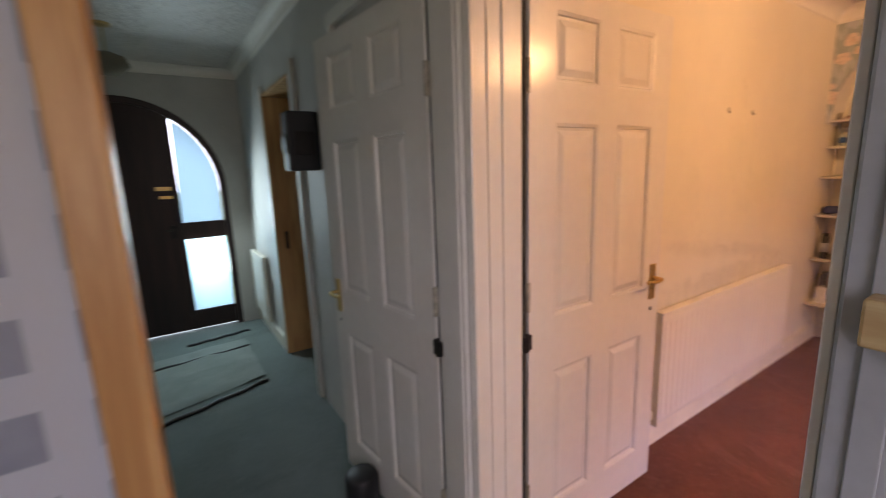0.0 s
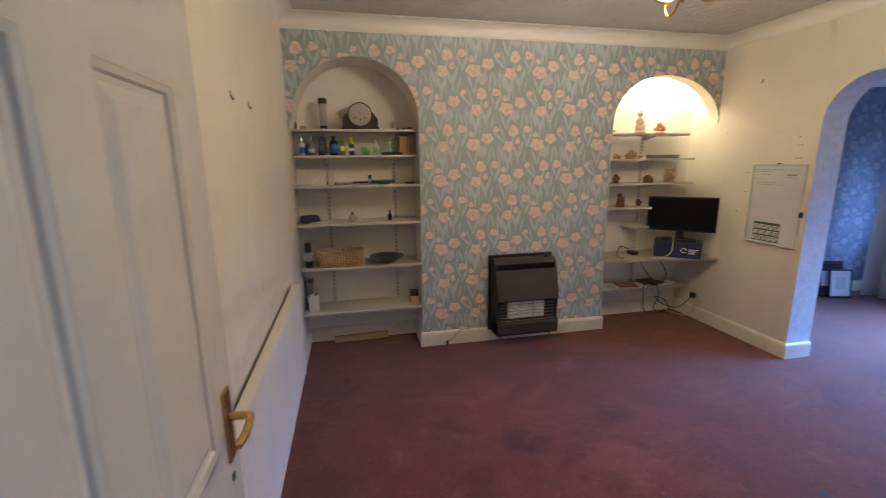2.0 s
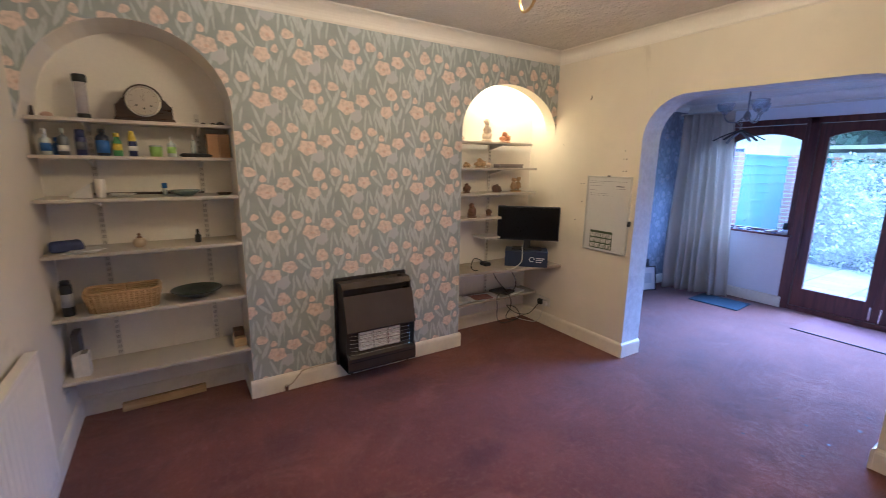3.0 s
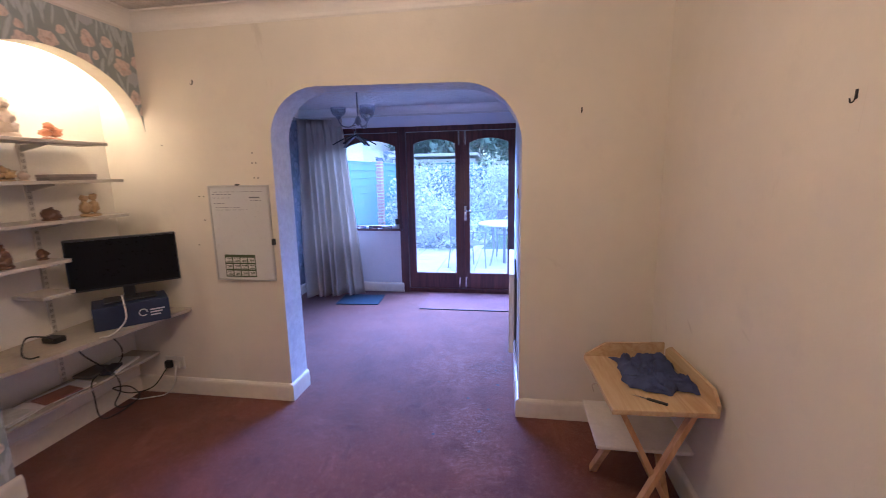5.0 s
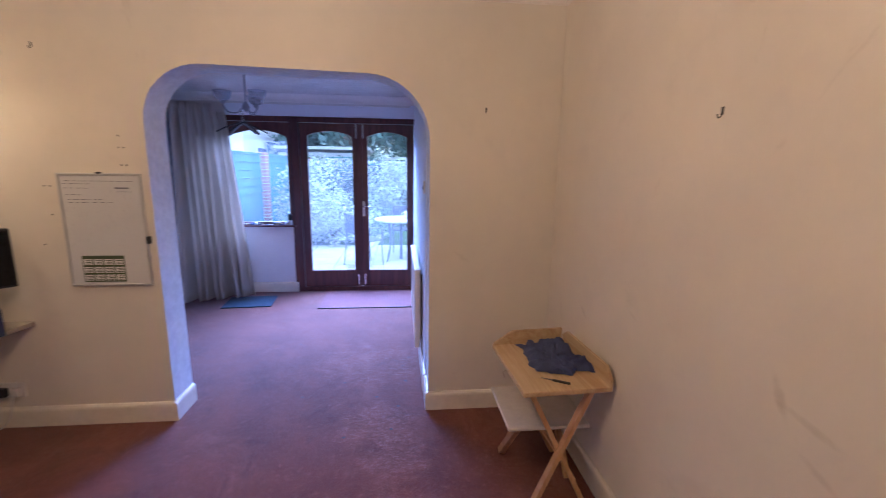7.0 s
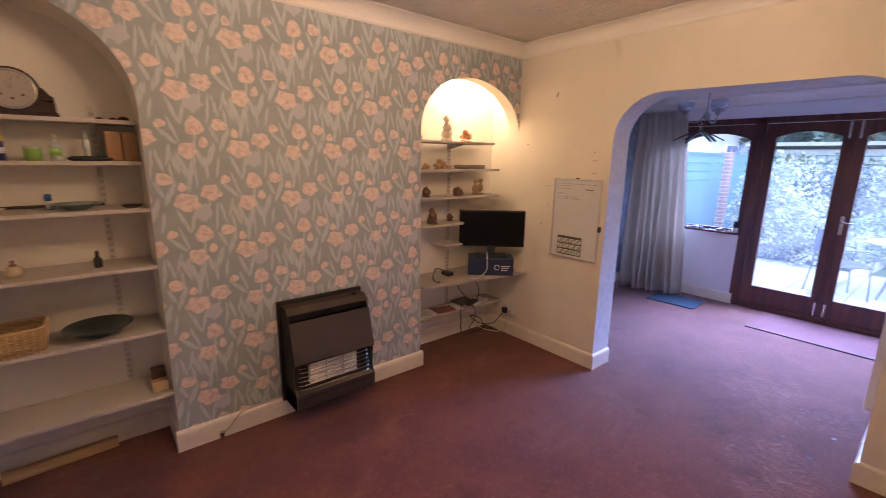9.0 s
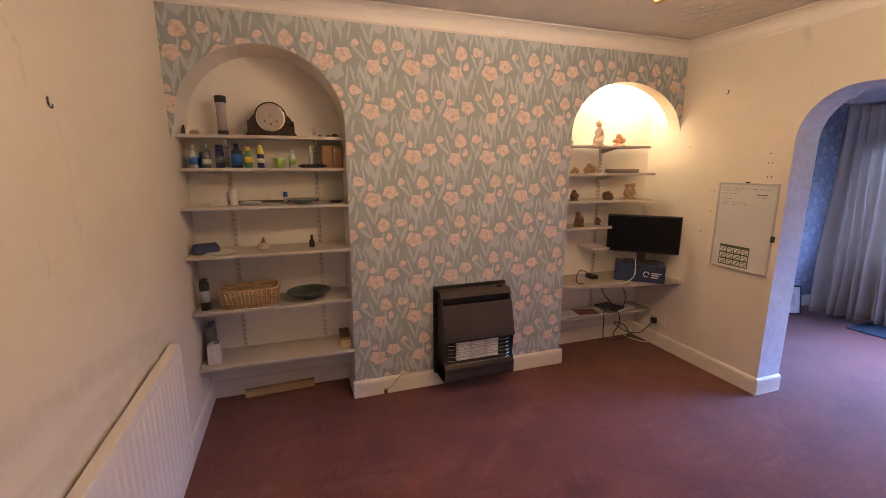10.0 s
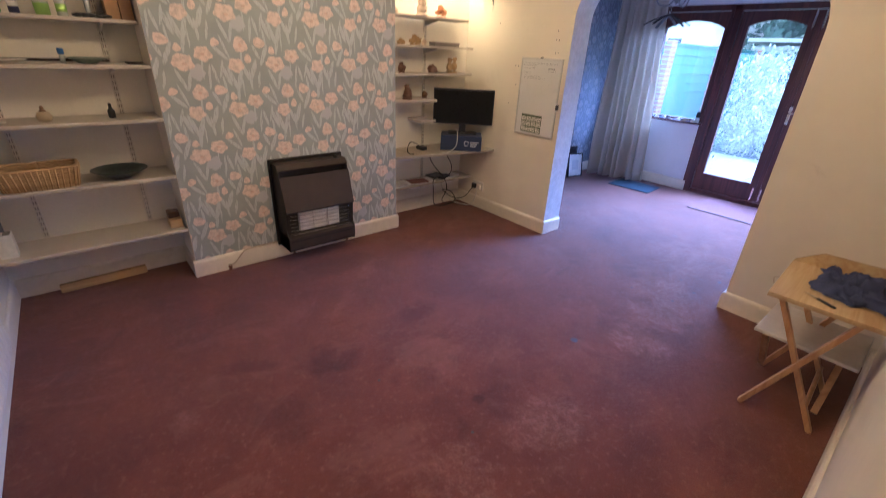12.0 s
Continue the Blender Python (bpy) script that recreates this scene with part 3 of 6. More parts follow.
# ---- doors and their frames ----
HINGE = surface("painted_over_hinge", (0.42, 0.37, 0.29), 0.45, 0.3, vary=0.3, scale=40)
def panel_door(name, at, turn, width, height, material, label, knob_side=1, drop=0.0):
    """Six-panel door: joined stiles and rails, six raised panels, lever handles, hinges. Its hinge edge is the origin."""
    t = 0.036
    d = thing(name, at, label, "door", turn=turn)
    c1, c2, c3, c4 = 0.120, width / 2 - 0.052, width / 2 + 0.052, width - 0.112
    rows = ((0.16, 0.722), (0.925, 1.585), (1.712, 1.925))
    bm = bmesh.new()
    for x0, x1 in ((0, c1), (c2, c3), (c4, width)):
        box(x0, x1, 0, t, 0, height, 0.0, bm)
    for z0, z1 in ((0, rows[0][0]), (rows[0][1], rows[1][0]), (rows[1][1], rows[2][0]), (rows[2][1], height)):
        for x0, x1 in ((c1, c2), (c3, c4)):
            box(x0, x1, 0, t, z0, z1, 0.0, bm)
    part("leaf", bm, material, d)
    for x0, x1 in ((c1, c2), (c3, c4)):
        for z0, z1 in rows:
            bm = bmesh.new()
            for y, s in ((0.0, 1), (t, -1)):
                rings = []
                for inset, depth in ((0.0, 0.0005), (0.010, 0.004), (0.013, 0.010), (0.022, 0.0105), (0.042, 0.003), (0.046, 0.0025)):
                    rings.append([bm.verts.new((x, y + s * depth, z)) for x, z in ((x0 + inset, z0 + inset), (x1 - inset, z0 + inset), (x1 - inset, z1 - inset), (x0 + inset, z1 - inset))])
                for a, b in zip(rings, rings[1:]):
                    for k in range(4):
                        bm.faces.new((a[k], a[(k + 1) % 4], b[(k + 1) % 4], b[k]))
                bm.faces.new(rings[-1])
            part("panel", bm, material, d)
    hx, hz = width - 0.055, 0.975 - drop
    for y, s in ((0.0, -1), (t, 1)):
        h = part("handle", box(hx - 0.02, hx + 0.02, min(y, y + s * 0.007), max(y, y + s * 0.007), hz - 0.095, hz + 0.06, 0.003), BRASS, d, "brass lever handle on a plate")
        bm = tube(curve([(hx, y + s * 0.005, hz), (hx, y + s * 0.035, hz), (hx - 0.012, y + s * 0.048, hz), (hx - 0.06, y + s * 0.05, hz - 0.002), (hx - 0.105, y + s * 0.048, hz + 0.003)], 5), 0.0085)
        part("lever", bm, BRASS, h, smooth=True)
        part("keyhole", box(hx - 0.005, hx + 0.005, min(y, y + s * 0.003), max(y, y + s * 0.003), hz - 0.145, hz - 0.13), SLOT, d)
    for z in (0.26, 1.02, 1.72):
        bm = lathe([(0.007, 0), (0.007, 0.1)], 10, at=(-0.006, -0.004 if knob_side > 0 else t + 0.004, z - 0.05))
        box(-0.014, 0.001, 0.003, t - 0.003, z - 0.05, z + 0.05, 0, bm)
        part("hinge", bm, HINGE, d, "hinge smeared with old paint")
    y = -0.004 if knob_side > 0 else t + 0.004
    bm = box(-0.034, 0.006, y - 0.006, y + 0.006, 0.835, 0.888, 0.002)
    tube([(-0.012, y, 0.83), (-0.012, y, 0.893)], 0.008, 8, bm)
    part("catch", bm, FIREBLACK, d, "dark bare metal catch")
    return d


panel_door("dining_room_door", (1.048, 1.122, 0.012), 0, 0.782, 2.0, GLOSS, "white gloss six-panel door standing wide open by the radiator", drop=0.012)
panel_door("hall_door", (0.816, 1.292, 0.012), 96.5, 0.762, 2.0, GLOSS, "white gloss six-panel door slightly ajar in the hall", -1, 0.06)

bm = box(0.800, 1.008, 1.112, 1.165, 0, 2.03, 0.003)
box(0.800, 0.862, 1.102, 1.112, 0, 2.03, 0.004, bm)
tube([(0.806, 1.101, 0), (0.806, 1.101, 2.03)], 0.008, 10, bm)
for x in (0.874, 0.93):
    tube([(x, 1.111, 0), (x, 1.111, 2.03)], 0.0045, 8, bm)
lining = bm
# added dark strips stand in for the shade inside the hinge gaps
structure("door_gap_shade", box(1.008, 1.028, 1.116, 1.165, 0, 2.03), SLOT, "dark strip standing in for shade in the hinge gap of the open door")
structure("hall_door_gap_shade", box(0.790, 0.8055, 1.2725, 1.2865, 0, 2.03), SLOT, "dark strip standing in for shade along the hinges of the hall door")
structure("door_lining_north", lining, GLOSS, "white gloss door lining with stepped stop")
structure("door_lining_south", box(0.800, 1.064, 0.300, 0.313, 0, 2.03, 0.002), GLOSS, "white gloss door lining")
structure("door_lining_head", box(0.800, 1.064, 0.313, 1.112, 2.017, 2.03), GLOSS, "white gloss door head lining")
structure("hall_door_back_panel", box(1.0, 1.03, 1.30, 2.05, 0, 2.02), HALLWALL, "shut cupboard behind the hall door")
# grey puts the shade on the near architrave into its colour
SHADEDGLOSS = surface("shaded_gloss_paint", (0.36, 0.37, 0.38), 0.35, vary=0.08, scale=4, fine=40, bump=0.08, dirt=(0.25, 0.24, 0.22))
for y0, y1, paint, words in ((1.128, 1.272, GLOSS, "white gloss moulded architrave"), (0.222, 0.296, SHADEDGLOSS, "scuffed moulded architrave with its shade put into the grey colour"), (2.064, 2.14, GLOSS, "white gloss moulded architrave")):
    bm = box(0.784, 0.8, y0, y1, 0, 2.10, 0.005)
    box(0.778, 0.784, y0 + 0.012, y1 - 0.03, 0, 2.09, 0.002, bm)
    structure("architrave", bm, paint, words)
structure("architrave_head", box(0.784, 0.806, 0.222, 2.14, 2.10, 2.16, 0.005), GLOSS, "white gloss moulded architrave over the doors")
structure("architrave_room", box(XW, XW + 0.018, 0.225, 0.296, 0, 2.09, 0.005), GLOSS, "white gloss architrave on the room side")
structure("architrave_room_head", box(XW, XW + 0.018, 0.225, 1.248, 2.09, 2.15, 0.005), GLOSS, "white gloss architrave over the door")

# pine doorway in the hall
structure("pine_lining_north", box(0.79, 1.06, 3.637, 3.655, 0, 2.04, 0.003), PINE, "bare knotty pine door lining with a strike plate")
structure("pine_lining_south", box(0.79, 1.06, 2.85, 2.868, 0, 2.04, 0.003), PINE, "bare knotty pine door lining")
structure("pine_lining_head", box(0.79, 1.06, 2.868, 3.637, 2.04, 2.06, 0.003), PINE, "bare knotty pine head lining")
structure("pine_architrave_north", box(0.786, 0.80, 3.655, 3.735, 0, 2.12, 0.004), GLOSS, "white moulded architrave")
structure("pine_architrave_south", box(0.784, 0.806, 2.77, 2.85, 0, 2.12, 0.004), HALLWALL, "dull painted architrave")
structure("strike_plate", box(0.86, 0.885, 3.633, 3.637, 0.88, 1.02, 0.001), FIREBLACK, "dark metal strike plate")
# doorway at the kitchen end: bare pine casing and a wall papered in a tile pattern


def square_paper(name):
    n = Nodes(name)
    b = n.t.nodes.new("ShaderNodeSeparateXYZ")
    n.t.links.new(n.co, b.inputs[0])
    m = None
    for k, per in ((0, 0.14), (2, 0.14)):
        f = n.math("ABSOLUTE", n.math("SUBTRACT", n.math("FRACT", n.math("DIVIDE", n.math("ADD", b.outputs[k], 10.03), per)), 0.5))
        s = n.step(f, 0.30, 0.27)
        m = s if m is None else n.math("MULTIPLY", m, s)
    shade = n.noise(11, 2)
    n.colour(n.mix(m, (0.44, 0.47, 0.53), n.mix(shade, (0.17, 0.19, 0.25), (0.29, 0.32, 0.38))))
    n.set(roughness=0.5)
    return n.m


structure("wall_kitchen_north", box(-1.3, -0.05, 0.93, 1.03, 0, ZC), square_paper("grey_square_paper"), "white wall with grey squares")
structure("kitchen_casing", box(-0.055, 0.014, 0.92, 1.04, 0, 2.06, 0.006), PINE, "bare knotty pine door casing")
structure("kitchen_casing_head", box(-0.05, 0.80, 0.93, 1.03, 2.3, ZC), HALLWALL, "bulkhead over the kitchen opening")

# front door: dark boarded arch-topped leaf with two panes beside it
fd = thing("front_door", (-0.17, 4.78, 0), "dark stained arched front door with frosted side panes", "door")
ARCH = arc(0, 1.37, 0.79, 0.80, 0, 180, 24)
inner = arc(0, 1.37, 0.735, 0.745, 0, 180, 24)
part("frame", prism([(0.79, 0), *ARCH, (-0.79, 0), (-0.735, 0), *inner[::-1], (0.735, 0)], "y", -0.03, 0.05), DARKDOOR, fd)
leaf_arc = [p for p in arc(0, 1.37, 0.733, 0.743, 0, 180, 48) if p[0] <= 0.345]
part("leaf", prism([(0.345, 0.02), (0.345, leaf_arc[0][1]), *leaf_arc, (-0.733, 0.02)], "y", -0.005, 0.035), DARKDOOR, fd, "dark boarded door leaf")
for x0 in (-0.33, -0.13, 0.07):
    part("board_joint", box(x0 - 0.004, x0 + 0.004, -0.008, -0.005, 0.05, 1.95), SLOT, fd)
part("stile", box(0.345, 0.385, -0.015, 0.04, 0.02, 2.02, 0.004), DARKDOOR, fd)
part("middle_rail", box(0.385, 0.735, -0.012, 0.04, 0.90, 1.055, 0.004), DARKDOOR, fd)
part("bottom_rail", box(0.385, 0.735, -0.012, 0.04, 0.02, 0.20, 0.004), DARKDOOR, fd)
part("lower_pane", box(0.385, 0.725, 0.01, 0.016, 0.20, 0.90), HAZEPANE, fd, "frosted lower glass pane")
top = [p for p in arc(0, 1.37, 0.725, 0.735, 0, 90, 40) if p[0] >= 0.385]
part("upper_pane", prism([(0.725, 1.055), *top, (0.385, 1.055)], "y", 0.01, 0.016), HAZEPANE, fd, "frosted upper glass pane with a curved top")
part("letter_plate", box(0.21, 0.335, -0.016, -0.005, 1.36, 1.395, 0.002), BRASS, fd, "brass letter plate")
part("lock_plate", box(0.235, 0.335, -0.018, -0.005, 1.285, 1.312, 0.002), BRASS, fd, "brass lock")
h = part("knob_plate", box(0.28, 0.325, -0.012, -0.005, 0.92, 1.04, 0.002), FIREBLACK, fd, "dark door furniture")
part("lever", tube(curve([(0.30, -0.01, 1.0), (0.30, -0.05, 1.0), (0.25, -0.055, 1.0)], 5), 0.008), FIREBLACK, h)


# ---- radiators ----
def radiator(name, at, turn, length, height, label, valve=True):
    """Pressed steel panel radiator with shallow flutes, a rolled top, brackets, a valve and a pipe. Its back stands on y = 0, facing -y."""
    r = thing(name, at, label, "radiator", turn=turn)
    bm = bmesh.new()
    n = int(length / 0.05) * 4
    prof = [0.0, 0.0045, 0.0045, 0.0]
    zs = (0.0, 0.012, 0.035, 0.06, height - 0.06, height - 0.035, height - 0.012, height)
    grid = []
    for j, z in enumerate(zs):
        k = (0, 0, 0, 1, 1, 0, 0, 0)[j]
        edge = (0.018, 0.004, 0, 0, 0, 0, 0.004, 0.018)[j]
        grid.append([bm.verts.new((length * i / n, -0.055 + edge + k * prof[i % 4], z)) for i in range(n + 1)])
    for a, b in zip(grid, grid[1:]):
        for i in range(n):
            bm.faces.new((a[i], a[i + 1], b[i + 1], b[i]))
    part("front_panel", bm, RADWHITE, r)
    bm = box(0.0, length, -0.037, -0.022, 0.004, height - 0.004, 0.004)
    part("back_panel", bm, RADWHITE, r)
    for x0, x1 in ((-0.004, 0.004), (length - 0.004, length + 0.004)):
        part("end_cap", box(x0, x1, -0.058, -0.02, 0.003, height - 0.003, 0.003), RADWHITE, r)
    bm = box(-0.004, length + 0.004, -0.06, -0.016, height - 0.006, height + 0.008, 0.005)
    part("top_strip", bm, RADWHITE, r)
    for x in (0.12, length - 0.12):
        part("bracket", box(x - 0.015, x + 0.015, -0.02, 0.0, 0.06, height - 0.06), STEELWHITE, r)
    if valve:
        v = part("valve", lathe([(0.011, -0.01), (0.011, 0.02), (0.018, 0.022), (0.019, 0.06), (0.012, 0.068)], 12, at=(-0.035, -0.03, 0.03)), STEELWHITE, r, "white valve cap")
        part("pipe", tube([(-0.035, -0.03, 0.03), (-0.035, -0.03, -at[2] + 0.002)], 0.0075), COPPER, v)
        part("tail", tube([(-0.035, -0.03, 0.035), (0.004, -0.03, 0.035)], 0.009), CHROME, v)
    return r


radiator("radiator", (2.02, YN, 0.125), 0, 1.58, 0.605, "long cream fluted panel radiator below the wall hooks")
radiator("radiator", (1.80, -2.82, 0.14), -90, 1.0, 0.60, "white panel radiator on the embossed wallpaper").matrix_world = pose(1.80, -2.86, 0.14, 0, 0, 90) @ pose(-1.0, 0, 0)
radiator("radiator", (4.44, -2.93, 0.11), 0, 1.0, 0.46, "low white panel radiator on the blue papered wall").matrix_world = pose(4.44, -2.93, 0.11, 0, 0, -90)
radiator("radiator", (0.806, 4.66, 0.14), 0, 0.55, 0.60, "small white hall radiator beside the front door").matrix_world = pose(0.806, 4.68, 0.14, 0, 0, -90)


# ---- shelving ----
def upright(name, parent, y, z0, z1, x=XB):
    u = part(name, box(x - 0.012, x, y - 0.013, y + 0.013, z0, z1, 0.001), STEELWHITE, parent, "slotted cream steel upright")
    bm = bmesh.new()
    z = z0 + 0.03
    while z < z1 - 0.04:
        for s in (-0.005, 0.005):
            box(x - 0.0126, x - 0.0118, y + s - 0.002, y + s + 0.002, z, z + 0.018, 0, bm)
        z += 0.032
    tagged(part("slots", bm, SLOTGREY, u), kind="stuff")
    return u


def bracket(parent, y, z, depth, x=XB):
    """A tapered steel shelf bracket."""
    part("bracket", prism([(x - 0.010, z), (x - depth, z), (x - depth, z - 0.008), (x - 0.05, z - 0.035), (x - 0.010, z - 0.042)], "y", y - 0.006, y + 0.006), STEELWHITE, parent)


def board(parent, x0, x1, y0, y1, ztop, material, t=0.018):
    return part("shelf", box(x0, x1, y0, y1, ztop - t, ztop, 0.002), material, parent)


LEFT = [(4.215, 1.712), (4.215, 1.525), (4.135, 1.308), (4.130, 1.028), (4.128, 0.695), (4.128, 0.345)]
sh = thing("wall_shelving", (0, 0, 0), "six white shelves on slotted uprights in the arched alcove", "shelves")
for y in (1.02, 0.50):
    upright("upright", sh, y, 0.2, 1.78)
for x, z in LEFT:
    board(sh, x, XB - 0.014, 0.339, 1.246, z, SHELFWHITE)
    for y in (1.02, 0.50):
        bracket(sh, y, z - 0.018, XB - x - 0.03)
RIGHT = [(4.215, 1.690, -2.075), (4.21, 1.478, -2.14), (4.205, 1.268, -2.14), (4.205, 1.060, -1.745), (4.22, 0.885, -1.75), (4.2, 0.318, -2.215)]
sr = thing("wall_shelving", (0, 0, 0), "narrow white shelves in the lamp-lit alcove", "shelves")
upright("upright", sr, -1.76, 0.2, 1.75)
for x, z, y in RIGHT:
    board(sr, x, XB - 0.014, y, -1.58 if abs(z - 0.885) < 0.01 else -1.259, z, SHELFSHADED if z < 0.5 else SHELFWHITE)
    bracket(sr, -1.76, z - 0.018, XB - x - 0.03)
bm = prism([(4.12, -1.259), (XB - 0.014, -1.259), (XB - 0.014, -2.257), (3.955, -2.257)], "z", 0.602, 0.624)
single("corner_desk", bm, SHELFSHADED, "worn grey-white wedge-shaped desk board fixed across the alcove, colour darkened for shade", "desk")

# lamp that lights the right-hand arch
al = thing("alcove_lamp", (4.30, -1.86, 2.27), "small lit lamp hidden under the alcove arch", "lamp")
GLOWING = Nodes("lit_bulb")
GLOWING.b.inputs["Emission Color"].default_value, GLOWING.b.inputs["Emission Strength"].default_value = (1.0, 0.72, 0.40, 1), 30
part("bulb", lathe([(0.004, -0.05), (0.02, -0.045), (0.024, -0.02), (0.012, 0.0)], 14), GLOWING.m, al, smooth=True)
part("holder", lathe([(0.016, 0.0), (0.018, 0.02), (0.018, 0.06)], 14), STEELWHITE, al)
part("wall_arm", box(0.0, XB - 4.30, -0.012, 0.012, 0.03, 0.055, 0.003), STEELWHITE, al)


# ---- gas fire ----
gf = thing("gas_fire", (4.125, -0.48, 0), "brown and black wall-hung gas fire with ceramic radiants", "gas fire")
part("backplate", box(-0.022, -0.001, -0.272, 0.272, 0.095, 0.728, 0.004), FIREBLACK, gf)
W = 0.255
part("side_casing", prism([(-0.022, 0.10), (-0.205, 0.105), (-0.21, 0.21), (-0.185, 0.24), (-0.20, 0.40), (-0.135, 0.655), (-0.10, 0.70), (-0.022, 0.70)], "y", W - 0.012, W), FIREBLACK, gf)
part("side_casing", prism([(-0.022, 0.10), (-0.205, 0.105), (-0.21, 0.21), (-0.185, 0.24), (-0.20, 0.40), (-0.135, 0.655), (-0.10, 0.70), (-0.022, 0.70)], "y", -W, -W + 0.012), FIREBLACK, gf)
part("canopy", prism([(-0.205, 0.385), (-0.215, 0.398), (-0.152, 0.632), (-0.142, 0.625), (-0.195, 0.40)], "y", -W, W), FIREBROWN, gf, "brown enamel sloping canopy")
part("top_cover", prism([(-0.022, 0.695), (-0.102, 0.695), (-0.138, 0.668), (-0.142, 0.676), (-0.106, 0.707), (-0.022, 0.707)], "y", -W, W), FIREBROWN, gf)
part("heat_outlet", box(-0.11, -0.09, -W + 0.014, W - 0.014, 0.63, 0.69), SLOT, gf)
part("firebox", box(-0.13, -0.03, -W + 0.014, W - 0.014, 0.20, 0.40), SLOT, gf)
for y0 in (-0.155, -0.052, 0.051):
    rad = part("radiant", box(-0.1395, -0.1305, y0, y0 + 0.098, 0.228, 0.388), CERAMIC, gf, "off-white ceramic radiant")
    for k in range(8):
        part("cross_bar", box(-0.162, -0.150, y0, y0 + 0.098, 0.232 + k * 0.019, 0.244 + k * 0.019), CERAMIC, rad)
    for k in range(6):
        part("upright_bar", box(-0.156, -0.1395, y0 + k * 0.0175, y0 + 0.008 + k * 0.0175, 0.23, 0.385), CERAMIC, rad)
for k in range(7):
    z = 0.225 + k * 0.027
    part("guard_bar", tube(curve([(-0.15, -W + 0.012, z), (-0.192, -W + 0.05, z), (-0.195, 0, z), (-0.192, W - 0.05, z), (-0.15, W - 0.012, z)], 4), 0.0019, 6), CHROME, gf)
part("guard_upright", tube([(-0.19, -0.05, 0.22), (-0.19, -0.05, 0.40)], 0.002, 6), CHROME, gf)
part("base_tray", prism([(-0.03, 0.105), (-0.20, 0.105), (-0.214, 0.13), (-0.214, 0.205), (-0.195, 0.215), (-0.03, 0.215)], "y", -W, W), FIREBROWN, gf, "brown enamel base")
part("base_strip", box(-0.2155, -0.213, -W + 0.01, W - 0.01, 0.178, 0.186), FIREBLACK, gf)
for y in (-0.2, 0.22):
    part("foot", lathe([(0.008, 0), (0.008, 0.025)], 10, at=(-0.18, y, 0.082)), CHROME, gf)
part("control_knob", lathe([(0.016, 0), (0.016, 0.012), (0.011, 0.018)], 14, at=(-0.085, -0.19, 0.707)), FIREBLACK, gf)
gp = thing("gas_pipe", (4.10, 0.14, 0), "dull gas pipe with a chrome elbow along the skirting", "pipe")
part("pipe", tube(curve([(0, 0, 0.0), (0, 0, 0.03), (0, -0.04, 0.05), (0.004, -0.09, 0.10), (0.01, -0.14, 0.122), (0.012, -0.36, 0.125)], 6), 0.005), COPPER, gp)
part("elbow", lathe([(0.011, 0), (0.011, 0.02), (0.014, 0.022), (0.014, 0.04), (0.009, 0.045)], 12), CHROME, gp)

# ---- television corner ----
tv = thing("television", (4.135, -1.995, 0.764), "flat black television on a stand on the box", "television", turn=-132)
# local -y faces the room
part("screen", box(-0.262, 0.262, -0.0235, -0.021, 0.092, 0.372), SCREEN, tv, "black glossy screen switched off")
part("body", box(-0.27, 0.27, -0.021, 0.022, 0.080, 0.382, 0.004), BLACK, tv)
part("neck", box(-0.03, 0.03, -0.004, 0.016, 0.008, 0.09, 0.003), BLACK, tv)
part("foot", box(-0.13, 0.13, -0.07, 0.07, 0.0, 0.01, 0.004), BLACK, tv)
BLUEBOX = surface("blue_card", (0.018, 0.03, 0.075), 0.45, vary=0.15)
bx = thing("cardboard_box", (4.13, -1.985, 0.624), "dark blue cardboard box with a white printed mark under the television", "box", turn=-132)
part("carton", box(-0.185, 0.185, -0.11, 0.11, 0, 0.135, 0.002), BLUEBOX, bx)
WHITE = surface("white_print", (0.75, 0.75, 0.75), 0.5, vary=0.03)
bm = bmesh.new()
ring = [(0.02 * math.cos(2 * math.pi * k / 24), 0.02 * math.sin(2 * math.pi * k / 24)) for k in range(22)]
tube([(0.05 + a, -0.1105, 0.068 + b) for a, b in ring], 0.0035, 6, bm)
for z, w in ((0.078, 0.075), (0.062, 0.06), (0.045, 0.05)):
    box(0.085, 0.085 + w, -0.1115, -0.1105, z - 0.004, z + 0.004, 0, bm)
part("printed_mark", bm, WHITE, bx, "white printed mark and bars")
CABLE = surface("black_cable", (0.02, 0.02, 0.02), 0.5)
WHITECABLE = surface("white_cable", (0.65, 0.62, 0.56), 0.5)
single("power_adapter", box(4.22, 4.31, -1.66, -1.60, 0.624, 0.655, 0.006), BLACK, "black power adapter on the desk board", "adapter", at=None)
